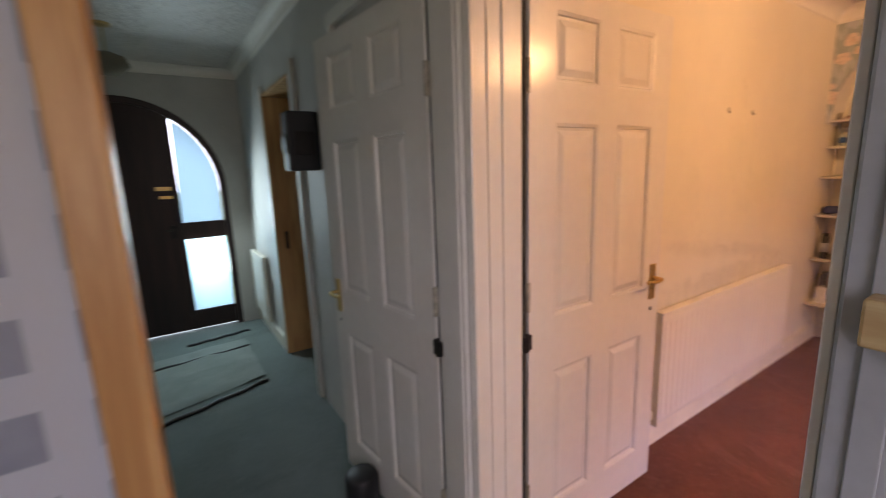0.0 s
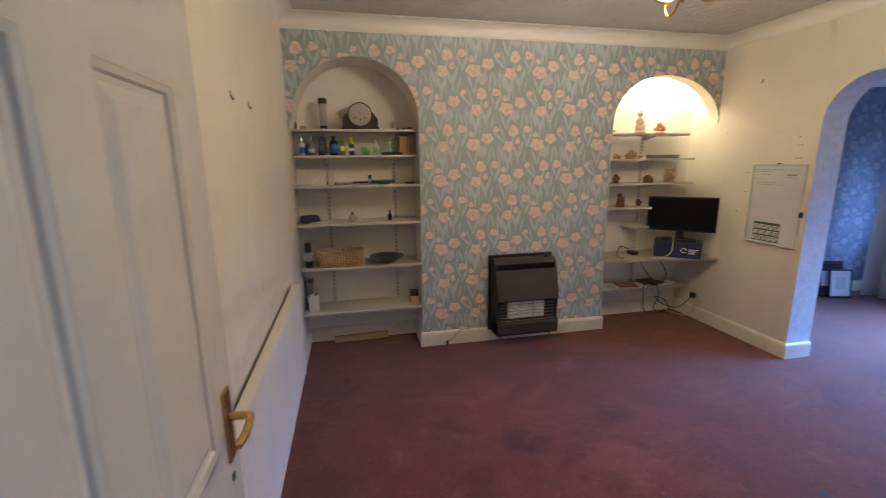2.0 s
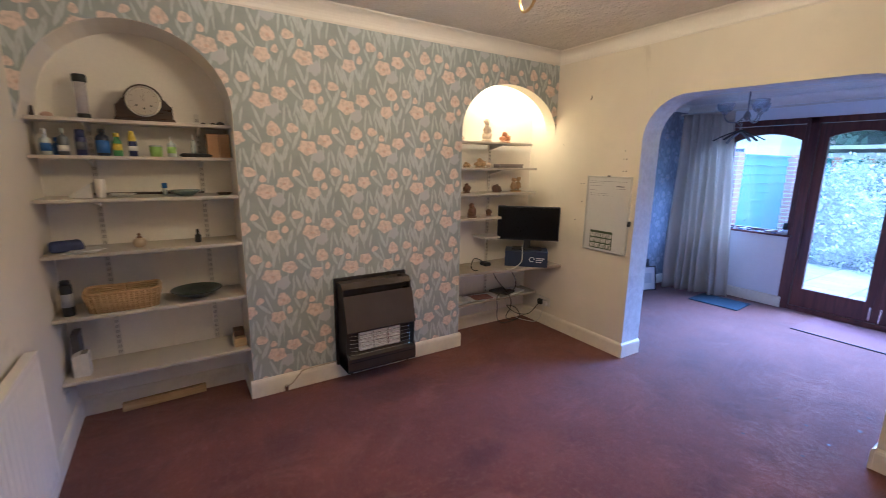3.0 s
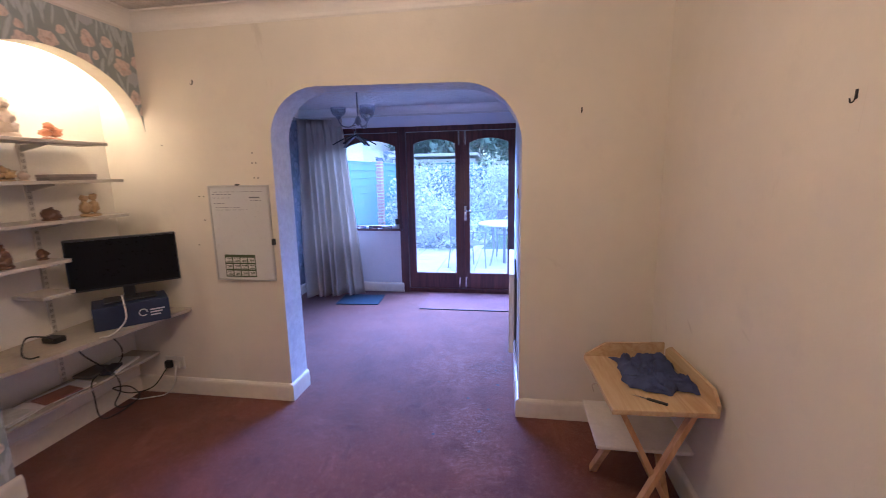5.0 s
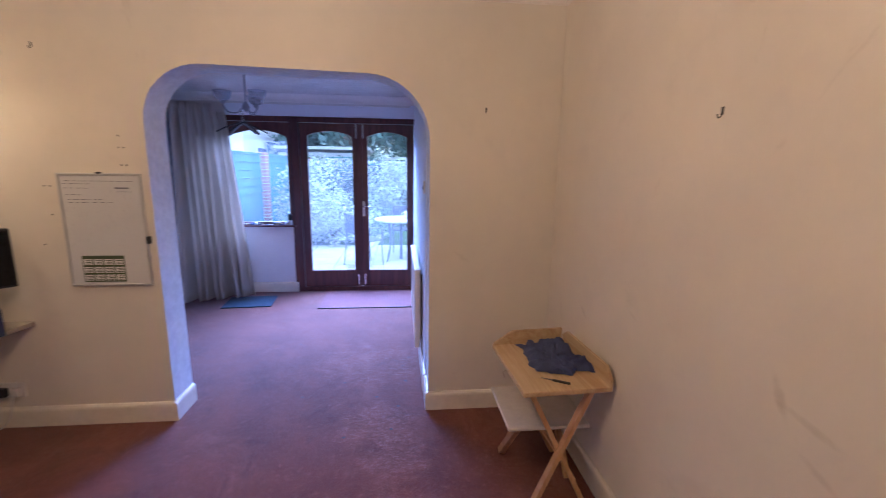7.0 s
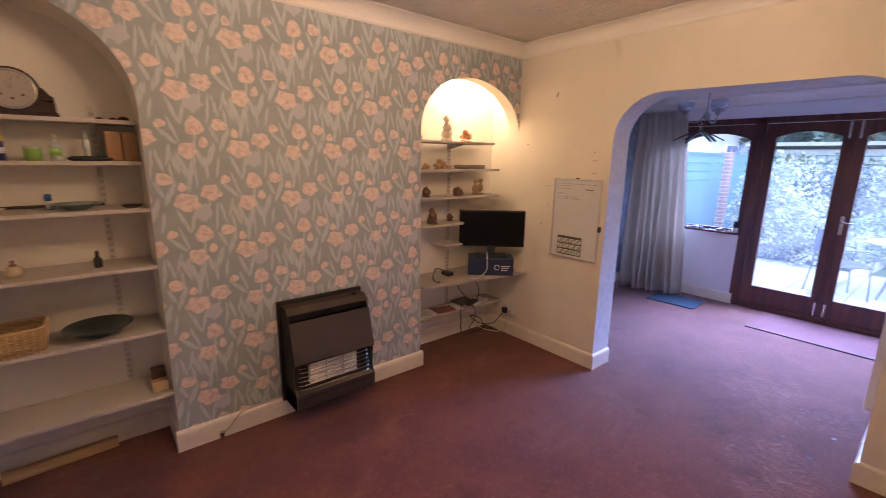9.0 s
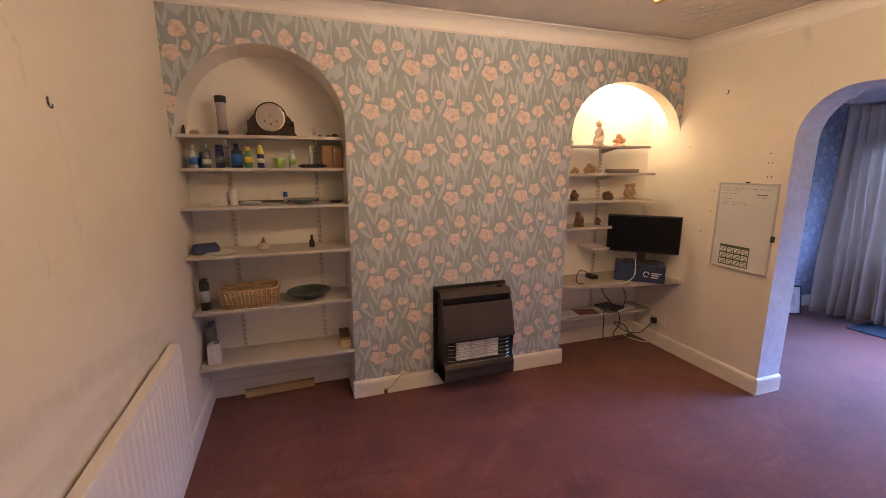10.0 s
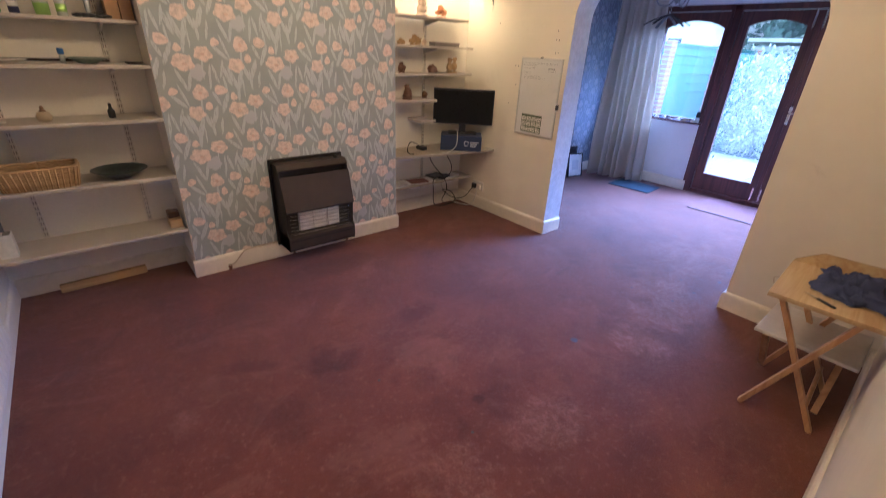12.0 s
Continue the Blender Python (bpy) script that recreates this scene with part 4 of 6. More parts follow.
for name, pts, m, lab in (
        ("cable", [(4.24, -1.62, 0.64), (4.2, -1.52, 0.70), (4.18, -1.44, 0.72), (4.16, -1.40, 0.66), (4.15, -1.42, 0.630), (4.13, -1.45, 0.629)], CABLE, "black cable looped on the desk board"),
        ("cable", [(4.03, -1.84, 0.83), (4.0, -1.82, 0.76), (3.99, -1.80, 0.69), (4.02, -1.74, 0.635), (4.06, -1.70, 0.629)], WHITECABLE, "white cable hanging from the television"),
        ("cable", [(4.38, -1.78, 0.60), (4.36, -1.84, 0.45), (4.19, -1.86, 0.33), (4.185, -1.88, 0.22), (4.30, -1.93, 0.08), (4.30, -2.0, 0.03), (4.25, -2.06, 0.07), (4.27, -2.02, 0.16), (4.32, -1.95, 0.18), (4.31, -2.06, 0.09), (4.25, -2.17, 0.08), (4.165, -2.215, 0.20)], CABLE, "black cable trailing to the wall socket"),
        ("cable", [(4.38, -1.95, 0.30), (4.34, -1.98, 0.16), (4.30, -2.06, 0.05), (4.24, -2.14, 0.02), (4.17, -2.18, 0.025), (4.12, -2.20, 0.08), (4.10, -2.222, 0.215)], WHITECABLE, "white cable trailing to the wall socket"),
        ("cable", [(4.36, -1.9, 0.60), (4.3, -1.97, 0.52), (4.33, -2.06, 0.40), (4.30, -2.0, 0.33), (4.22, -1.76, 0.345), (4.185, -1.72, 0.25), (4.24, -1.78, 0.09), (4.28, -1.9, 0.03), (4.31, -2.08, 0.02), (4.34, -2.15, 0.04)], CABLE, "black cable looped under the desk board")):
    single(name, tube(curve(pts, 8), 0.0042, 6), m, lab, "cable", "cables under the desk", smooth=True)
so = thing("wall_socket", (4.13, YS, 0.225), "white double wall socket with a black plug", "socket")
part("faceplate", box(-0.072, 0.072, 0.0, 0.012, -0.043, 0.043, 0.003), STEELWHITE, so)
part("plug", box(0.01, 0.055, 0.012, 0.045, -0.03, 0.02, 0.006), BLACK, so, "black plug")
part("plug", box(-0.055, -0.01, 0.012, 0.04, -0.03, 0.02, 0.006), STEELWHITE, so, "white plug")
PAPERWHITE = surface("paper_white", (0.68, 0.66, 0.62), 0.7, vary=0.05)
for i, (x, y, a, z) in enumerate(((4.30, -1.42, 8, 0.319), (4.29, -1.66, -6, 0.319), (4.30, -1.98, 14, 0.319))):
    bm = box(-0.075, 0.075, -0.11, 0.11, 0, 0.006 + 0.004 * i, 0.001)
    single("document", bm, PAPERWHITE, "thin white document on the low shelf", "papers", "papers", at=pose(x, y, z, 0, 0, a))

for i, (x, y, a, w, d, h, c) in enumerate(((4.29, -1.36, 4, 0.08, 0.085, 0.012, (0.60, 0.57, 0.52)), (4.27, -1.60, -10, 0.06, 0.09, 0.008, (0.20, 0.075, 0.055)), (4.33, -1.86, 6, 0.06, 0.08, 0.016, (0.10, 0.09, 0.085)), (4.25, -1.90, 20, 0.03, 0.07, 0.02, (0.03, 0.03, 0.035)))):
    single("booklet", box(-w, w, -d, d, 0, h, 0.002), surface("booklet_cover", c, 0.55, vary=0.15, scale=20), "thin worn booklet lying among the papers on the low shelf", "booklet", "papers", at=pose(x, y, 0.3295, 0, 0, a))

# ---- whiteboard and wall hooks ----
wb = thing("whiteboard", (3.523, YS, 1.125), "small whiteboard with faint writing and a green calendar", "whiteboard")
ALUMINIUM = surface("dull_aluminium", (0.55, 0.54, 0.51), 0.4, 0.4, vary=0.08)
BOARD = surface("whiteboard_enamel", (0.60, 0.595, 0.58), 0.3, vary=0.03, scale=3)
part("panel", box(-0.196, 0.196, 0.002, 0.010, -0.293, 0.293), BOARD, wb)
for a in ((-0.205, 0.205, -0.303, -0.291), (-0.205, 0.205, 0.291, 0.303), (-0.205, -0.194, -0.291, 0.291), (0.194, 0.205, -0.291, 0.291)):
    part("frame_strip", box(a[0], a[1], 0.0, 0.016, a[2], a[3], 0.003), ALUMINIUM, wb)
INK = surface("grey_ink", (0.16, 0.16, 0.18), 0.6)
bm = bmesh.new()
rnd = random.Random(4)
for z, x0, x1 in ((0.262, -0.16, 0.17), (0.247, 0.05, 0.17), (0.225, 0.06, 0.17), (0.207, -0.15, -0.08), (0.19, 0.1, 0.17), (0.165, 0.0, 0.16), (0.15, -0.05, 0.17)):
    x = x0
    while x < x1:
        w = rnd.uniform(0.006, 0.028)
        box(x, x + w, 0.010, 0.0106, z - 0.0015, z + 0.0015, 0, bm)
        x += w + rnd.uniform(0.004, 0.014)
box(-0.14, -0.07, 0.010, 0.0107, 0.222, 0.230, 0, bm)
tagged(part("writing", bm, INK, wb, "faint grey handwriting"), kind="stuff")
GREEN = surface("calendar_green", (0.05, 0.075, 0.035), 0.6)
cal = part("calendar", box(-0.074, 0.138, 0.0102, 0.012, -0.28, -0.135), GREEN, wb, "green calendar sheet with pale months")
for i in range(4):
    for j in range(3):
        part("month_block", box(-0.068 + i * 0.052, -0.024 + i * 0.052, 0.012, 0.0126, -0.272 + j * 0.043, -0.240 + j * 0.043), PAPERWHITE, cal, "pale month block")
bm = bmesh.new()
for i in range(4):
    for j in range(3):
        for k in range(3):
            box(-0.065 + i * 0.052, -0.030 + i * 0.052 - 0.006 * (k % 2), 0.0126, 0.0129, -0.268 + j * 0.043 + k * 0.009, -0.264 + j * 0.043 + k * 0.009, 0, bm)
tagged(part("print", bm, GREEN, cal), kind="stuff")
part("clip", box(-0.012, 0.012, 0.002, 0.018, 0.300, 0.309, 0.002), BLACK, wb)
part("pen_holder", box(-0.222, -0.203, 0.004, 0.026, -0.07, -0.03, 0.004), BLACK, wb, "black pen clip on the frame")


def hook(at, turn):
    h = thing("wall_hook", at, "small brass picture hook on the wall", "hook", "wall hooks", turn)
    part("plate", box(-0.004, 0.004, 0, 0.0025, -0.008, 0.014, 0.001), SLOT, h)
    part("hook", tube(curve([(0, 0.0025, 0.0), (0.001, 0.004, -0.012), (0.003, 0.010, -0.016), (0.004, 0.012, -0.006)], 5), 0.0018, 6), SLOT, h)


for at, turn in (((3.757, YS, 2.044), 0), ((1.485, YS, 1.795), 0), ((XW, -1.0, 1.645), -90), ((2.635, YN, 1.715), 180), ((2.92, YN, 1.715), 180)):
    hook(at, turn)
for k, (x, z) in enumerate(((3.41, 1.62), (3.415, 1.56), (3.39, 1.56), (3.41, 1.47), (3.385, 1.47), (3.80, 1.36), (3.77, 1.36), (3.78, 1.21), (4.02, 1.68), (3.84, 1.05))):
    single("screw_hole", lathe([(0.004, 0), (0.0045, 0.0012)], 8), SLOT, "old screw hole in the cream wall", "hole", "screw holes", at=pose(x, YS, z, -90))


# ---- things on the left-hand shelves ----
def coloured(name, c, rough=0.4, **kw):
    return surface(name, c, rough, vary=0.1, scale=25, **kw)


def bottle(at, profile, body, cap_profile, cap, label, band=None, group="bottles on the shelf", kind="bottle"):
    b = thing(kind, at, label, kind.replace("_", " "), group)
    part("body", lathe(profile, 16), body, b, smooth=True)
    part("cap", lathe(cap_profile, 14), cap, b, smooth=True)
    if band:
        r, z0, z1, m = band
        part("label", lathe([(r, z0), (r, z1)], 16), m, b, smooth=True)
    return b


def round_bottle(r, h, neck=0.35):
    return [(r * 0.9, 0), (r, 0.004), (r, h * 0.72), (r * 0.85, h * 0.82), (r * neck, h * 0.9), (r * neck, h)]


def cap_on(r, z, h):
    return [(r, z), (r, z + h * 0.85), (r * 0.85, z + h)]


BLUEP, DEEPBLUE, YELLOW, LIME = (coloured(n, c) for n, c in (("blue_label", (0.03, 0.12, 0.38)), ("deep_blue_plastic", (0.03, 0.035, 0.12)), ("yellow_plastic", (0.72, 0.55, 0.05)), ("lime_label", (0.33, 0.55, 0.12))))
CLEARP = coloured("milky_plastic", (0.52, 0.57, 0.55), 0.25)
GREYP = coloured("grey_metal_can", (0.16, 0.17, 0.19), 0.3, metal=0.5)
GREENLABEL = coloured("green_label", (0.10, 0.30, 0.10))
WHITEP = coloured("white_plastic", (0.70, 0.68, 0.63), 0.35)
Z1, Z2, Z3, Z4, Z5, Z6 = (z for _, z in LEFT)
XF = 4.29
bottle((XF, 1.185, Z2), round_bottle(0.023, 0.10), CLEARP, cap_on(0.009, 0.10, 0.03), WHITEP, "clear pump bottle on the second shelf", (0.0234, 0.02, 0.06, BLUEP))
bottle((XF + 0.05, 1.15, Z2), round_bottle(0.02, 0.07), BLUEP, cap_on(0.012, 0.07, 0.02), BLUEP, "small blue bottle behind the others")
bottle((XF, 1.115, Z2), round_bottle(0.023, 0.115, 0.3), GREYP, cap_on(0.008, 0.11, 0.025), CLEARP, "dark grey bottle with a nozzle", (0.0234, 0.02, 0.05, WHITEP))
bottle((XF, 1.045, Z2), [(0.024, 0), (0.024, 0.09), (0.022, 0.094)], DEEPBLUE, cap_on(0.021, 0.092, 0.04), DEEPBLUE, "purple-blue spray can with a wide cap", (0.0244, 0.03, 0.07, GREYP))
bottle((XF, 0.955, Z2), round_bottle(0.031, 0.125, 0.4), coloured("navy_plastic", (0.015, 0.02, 0.04)), cap_on(0.014, 0.122, 0.018), BLACK, "navy mouthwash bottle with a blue label", (0.0315, 0.015, 0.08, BLUEP))
bottle((XF, 0.893, Z2), round_bottle(0.022, 0.10, 0.6), GREENLABEL, cap_on(0.015, 0.10, 0.022), YELLOW, "green bottle with a yellow cap", (0.0225, 0.03, 0.065, YELLOW))
bottle((XF, 0.825, Z2), [(0.020, 0), (0.020, 0.075), (0.019, 0.08)], DEEPBLUE, [(0.019, 0.08), (0.019, 0.1), (0.013, 0.118), (0.009, 0.135)], YELLOW, "blue spray with a tall yellow top", (0.0204, 0.03, 0.055, WHITEP))
bottle((XF, 0.72, Z2), [(0.029, 0), (0.031, 0.05), (0.031, 0.054)], LIME, cap_on(0.031, 0.052, 0.01), CLEARP, "short lime-green plastic tub on the second shelf", None, kind="tub")
bottle((XF, 0.645, Z2), round_bottle(0.022, 0.09, 0.3), CLEARP, cap_on(0.007, 0.09, 0.025), WHITEP, "clear bottle with a green label", (0.0224, 0.02, 0.055, LIME))
bottle((XF + 0.04, 0.535, Z2), [(0.012, 0), (0.012, 0.09), (0.007, 0.1)], CLEARP, cap_on(0.007, 0.1, 0.035), WHITEP, "slim clear spray bottle")
bm = bmesh.new()
for k in range(5):
    lathe([(0.01, 0), (0.028, 0.006), (0.03, 0.014), (0.012, 0.022)], 10, bm, (XF - 0.01, 0.47 + 0.028 * k, Z2))
single("sunglasses_case", bm, BLACK, "soft black case lying on the second shelf", "case", smooth=True)
CARD = surface("brown_card", (0.36, 0.21, 0.10), 0.75, vary=0.08, scale=8)
for y0, y1 in ((0.405, 0.465), (0.345, 0.402)):
    bx = thing("card_box", ((XF + XB) / 2 - 0.02, (y0 + y1) / 2, Z2), "plain brown card box standing on the second shelf", "box", "card boxes")
    part("carton", box(-0.07, 0.07, (y0 - y1) / 2, (y1 - y0) / 2, 0, 0.135, 0.002), CARD, bx)
    part("flap", box(-0.072, 0.072, (y0 - y1) / 2 + 0.002, (y1 - y0) / 2 - 0.002, 0.135, 0.137), CARD, bx)

# top shelf
CLOCKWOOD = wood("dark_clock_wood", (0.05, 0.024, 0.014), (0.022, 0.011, 0.008), 0.3, "y")
ck = thing("mantel_clock", (4.33, 0.752, Z1), "dark wooden mantel clock with a round silvered dial", "clock")
prof = [(-0.138, 0.0), (0.138, 0.0), (0.138, 0.018), (0.132, 0.022), (0.130, 0.085), (0.118, 0.092), (0.10, 0.118), *arc(0, 0.105, 0.092, 0.092, 10, 170, 16), (-0.10, 0.118), (-0.118, 0.092), (-0.130, 0.085), (-0.132, 0.022), (-0.138, 0.018)]
part("case", prism(prof, "x", -0.045, 0.055), CLOCKWOOD, ck)
part("plinth", box(-0.052, 0.058, -0.142, 0.142, 0, 0.012, 0.003), CLOCKWOOD, ck)
SILVER = surface("silvered_dial", (0.50, 0.45, 0.38), 0.32, 0.4, vary=0.04, bump=0)
turn = Matrix.Rotation(radians(-90), 4, "Y")


def facing(bm, at):
    bmesh.ops.transform(bm, matrix=Matrix.Translation(at) @ turn, verts=bm.verts)
    return bm


dial = part("dial", facing(lathe([(0.073, 0), (0.073, 0.003), (0.07, 0.004)], 36), (-0.045, 0, 0.107)), SILVER, ck, "silvered dial")
bm = bmesh.new()
for k in range(36):
    a = 2 * math.pi * k / 36
    b = 2 * math.pi * (k + 1) / 36
    vs = [[bm.verts.new((-0.045 - d, r * math.sin(q), 0.107 + r * math.cos(q))) for r, d in ((0.083, 0.0), (0.081, 0.008), (0.074, 0.009), (0.071, 0.004))] for q in (a, b)]
    for i in range(3):
        bm.faces.new((vs[0][i], vs[0][i + 1], vs[1][i + 1], vs[1][i]))
part("bezel", bm, CHROME, ck, "chromed bezel")
for k in range(12):
    a = radians(30 * k)
    part("numeral", bar((-0.0495, 0.052 * math.sin(a), 0.107 + 0.052 * math.cos(a)), (-0.0495, 0.063 * math.sin(a), 0.107 + 0.063 * math.cos(a)), 0.004, 0.001), BLACK, dial)
for a, r, w in ((-20, 0.035, 0.005), (8, 0.05, 0.003)):
    part("hand_of_dial", bar((-0.0505, 0, 0.107), (-0.0505, -r * math.sin(radians(a)), 0.107 + r * math.cos(radians(a))), w, 0.001), BLACK, dial)
for y, z in ((-0.034, 0.085), (0.034, 0.085), (0, 0.07)):
    part("winding_hole", facing(lathe([(0.005, 0), (0.005, 0.002)], 10), (-0.0485, y, z)), BLACK, dial)
tl = thing("tube_lantern", (4.33, 1.02, Z1), "clear tube lantern with black ends on the top shelf", "lantern")
part("tube", lathe([(0.026, 0.02), (0.026, 0.19)], 18), coloured("cloudy_tube", (0.42, 0.38, 0.38), 0.2), tl, smooth=True)
part("base", lathe([(0.03, 0), (0.03, 0.024), (0.027, 0.028)], 18), BLACK, tl)
part("top", lathe([(0.029, 0.185), (0.031, 0.19), (0.031, 0.22), (0.027, 0.224)], 18), BLACK, tl)
STONE = coloured("pink_stone", (0.42, 0.28, 0.22), 0.7, bump=0.4)
DARKSTONE = coloured("dark_stone", (0.05, 0.035, 0.03), 0.6, bump=0.4)


def pebble(at, r, sx, sy, sz, material, label, name="pebble"):
    bm = bmesh.new()
    bmesh.ops.create_icosphere(bm, subdivisions=2, radius=r)
    for v in bm.verts:
        v.co *= 1 + 0.25 * noise.noise(v.co * 40 + Vector(at) * 9)
        v.co = Vector((v.co.x * sx, v.co.y * sy, max(v.co.z, -r * 0.6) * sz))
    lo = min(v.co.z for v in bm.verts)
    return single(name, bm, material, label, "pebble", "pebbles", smooth=True, at=pose(at[0], at[1], at[2] - lo))


pebble((4.30, 1.165, Z1), 0.02, 1, 1.4, 0.8, STONE, "pinkish stone on the top shelf")
for y, r in ((0.475, 0.012), (0.425, 0.012), (0.385, 0.018)):
    pebble((4.29, y, Z1), r, 1, 1.2, 0.7, DARKSTONE, "small dark stone at the end of the top shelf")
single("standing_card", prism([(-0.012, 0), (0.014, 0), (0.002, 0.05), (-0.008, 0.05)], "x", -0.002, 0.002), DARKSTONE, "small dark card leaning on the wall", "card", at=pose(4.27, 1.215, Z1))

# third shelf
single("paper_wedge", prism([(-0.05, 0), (0.06, 0), (-0.045, 0.075)], "x", -0.03, 0.03), PAPERWHITE, "folded white paper standing on the third shelf", "paper", at=pose(4.26, 1.07, Z3))
single("paper_roll", lathe([(0.022, 0), (0.023, 0.004), (0.023, 0.095), (0.008, 0.095), (0.008, 0.09)], 20), PAPERWHITE, "short white paper roll standing upright", "paper roll", smooth=True, at=pose(4.24, 0.985, Z3))
single("saucer", lathe([(0.025, 0), (0.03, 0.004), (0.058, 0.014), (0.062, 0.018), (0.056, 0.017), (0.028, 0.007), (0.001, 0.006)], 24), WHITEP, "shallow white saucer on the third shelf", "saucer", smooth=True, at=pose(4.24, 0.895, Z3))
single("long_stick", tube([(4.33, 1.03, Z3 + 0.012), (4.34, 0.50, Z3 + 0.012)], 0.007, 8), DARKSTONE, "long dark stick lying along the third shelf", "stick")
bottle((4.30, 0.70, Z3), round_bottle(0.012, 0.045), CLEARP, cap_on(0.014, 0.04, 0.03), BLUEP, "small bottle with a blue cap")
single("glass_dish", lathe([(0.035, 0), (0.04, 0.003), (0.085, 0.026), (0.095, 0.03), (0.088, 0.03), (0.04, 0.008), (0.001, 0.007)], 28), coloured("green_glass", (0.20, 0.27, 0.24), 0.1), "shallow greenish glass dish", "dish", smooth=True, at=pose(4.24, 0.60, Z3))
single("dark_dish", lathe([(0.03, 0), (0.045, 0.012), (0.042, 0.012), (0.028, 0.004), (0.001, 0.004)], 20), DARKSTONE, "small dark oval dish", "dish", smooth=True, at=pose(4.23, 0.40, Z3))
# fourth shelf
bm = box(-0.045, 0.045, -0.07, 0.07, 0, 0.055, 0.018)
for v in bm.verts:
    v.co += 0.006 * noise.noise_vector(v.co * 30)
single("folded_cloth", bm, NAVY, "folded navy cloth bag on the fourth shelf", "cloth", smooth=True, at=pose(4.24, 1.16, Z4 + 0.003, 0, 0, 12))
for i in range(3):
    single("leaflet", box(-0.05, 0.05, -0.07, 0.07, 0, 0.004), PAPERWHITE, "loose leaflet on the fourth shelf", "leaflet", "leaflets", at=pose(4.21, 1.10 - 0.012 * i, Z4 + 0.0045 * i, 0, 0, 14 * i))
TAN = coloured("cream_pottery", (0.50, 0.40, 0.27), 0.35)
pot = thing("pottery_jar", (4.24, 0.845, Z4), "small round cream pottery jar with a bird-shaped lid", "jar")
part("body", lathe([(0.022, 0), (0.032, 0.012), (0.034, 0.028), (0.026, 0.045), (0.014, 0.05)], 20), TAN, pot, smooth=True)
part("lid", lathe([(0.016, 0.05), (0.012, 0.058), (0.007, 0.062), (0.01, 0.07), (0.004, 0.078)], 16), coloured("brown_glaze", (0.20, 0.11, 0.05)), pot, smooth=True)
bottle((4.25, 0.56, Z4), [(0.014, 0), (0.017, 0.003), (0.017, 0.04), (0.008, 0.052)], BLACK, [(0.008, 0.05), (0.008, 0.075), (0.004, 0.08)], BLACK, "small black dropper bottle")
# fifth shelf
bottle((4.20, 1.185, Z5), [(0.026, 0), (0.027, 0.004), (0.027, 0.16), (0.022, 0.17)], BLACK, cap_on(0.022, 0.168, 0.022), BLACK, "tall black aerosol can", (0.0275, 0.05, 0.12, coloured("pale_print", (0.35, 0.36, 0.42))), kind="aerosol_can")
WICKER = wood("woven_straw", (0.52, 0.36, 0.18), (0.34, 0.21, 0.09), 0.7, "y")
bk = thing("wicker_basket", (4.24, 0.945, Z5), "oblong woven straw basket on the fifth shelf", "basket")
bm = bmesh.new()
N = 72
for j in range(8):
    z0 = 0.006 + j * 0.0125
    grow = 1 + 0.016 * j
    pts = []
    for k in range(N + 1):
        a = 2 * math.pi * k / N
        c, s = math.cos(a), math.sin(a)
        e = (abs(c) ** 5 + abs(s) ** 5) ** -0.2
        w = 1 + 0.022 * (1 if (k + j) % 2 else -1)
        pts.append((0.085 * grow * e * c * w, 0.148 * grow * e * s * w, z0))
    tube(pts, 0.0075, 5, bm)
tagged(part("weave", bm, WICKER, bk, "woven straw sides", smooth=True), kind="stuff")
part("bottom", box(-0.078, 0.078, -0.138, 0.138, 0, 0.008), WICKER, bk)
pts = []
for k in range(49):
    a = 2 * math.pi * k / 48
    c, s = math.cos(a), math.sin(a)
    e = (abs(c) ** 5 + abs(s) ** 5) ** -0.2
    pts.append((0.097 * e * c, 0.168 * e * s, 0.104 + 0.012 * abs(s) ** 3))
part("rim", tube(pts, 0.009, 8), WICKER, bk, smooth=True)
bm = bmesh.new()
for k in range(48):
    a = 2 * math.pi * k / 48
    c, s = math.cos(a), math.sin(a)
    e = (abs(c) ** 5 + abs(s) ** 5) ** -0.2
    tube([(0.092 * e * c, 0.156 * e * s, 0.0), (0.104 * e * c, 0.176 * e * s, 0.104)], 0.0045, 5, bm)
tagged(part("side_weave", bm, WICKER, bk, "upright straw stakes", smooth=True), kind="stuff")
single("bowl", lathe([(0.05, 0), (0.055, 0.006), (0.10, 0.026), (0.134, 0.047), (0.139, 0.05), (0.133, 0.051), (0.095, 0.030), (0.05, 0.012), (0.001, 0.010)], 36), coloured("dark_green_glaze", (0.03, 0.042, 0.036), 0.3), "wide dark green glazed bowl on the fifth shelf", "bowl", smooth=True, at=pose(4.25, 0.595, Z5))
# sixth shelf and floor
ct = thing("milk_carton", (4.22, 1.17, Z6), "white cut-open carton on the bottom shelf", "carton")
part("body", prism([(-0.036, 0), (0.036, 0), (0.036, 0.115), (0.0, 0.128), (-0.036, 0.128)], "x", -0.036, 0.036), WHITEP, ct)
part("hollow", prism([(-0.031, 0.1285), (-0.002, 0.1285), (-0.002, 0.1295), (-0.031, 0.1295)], "x", -0.031, 0.031), SLOTGREY, ct, "shaded cut-open top")
single("dark_book", box(-0.06, 0.06, -0.018, 0.018, 0, 0.21, 0.002), coloured("grey_cover", (0.13, 0.11, 0.10)), "dark grey book standing against the wall", "book", at=pose(4.34, 1.20, Z6))
wbx = thing("wooden_box", (4.24, 0.385, Z6), "small two-tone wooden box on the bottom shelf", "box")
part("body", box(-0.06, 0.06, -0.035, 0.035, 0, 0.055, 0.004), PINEX, wbx)
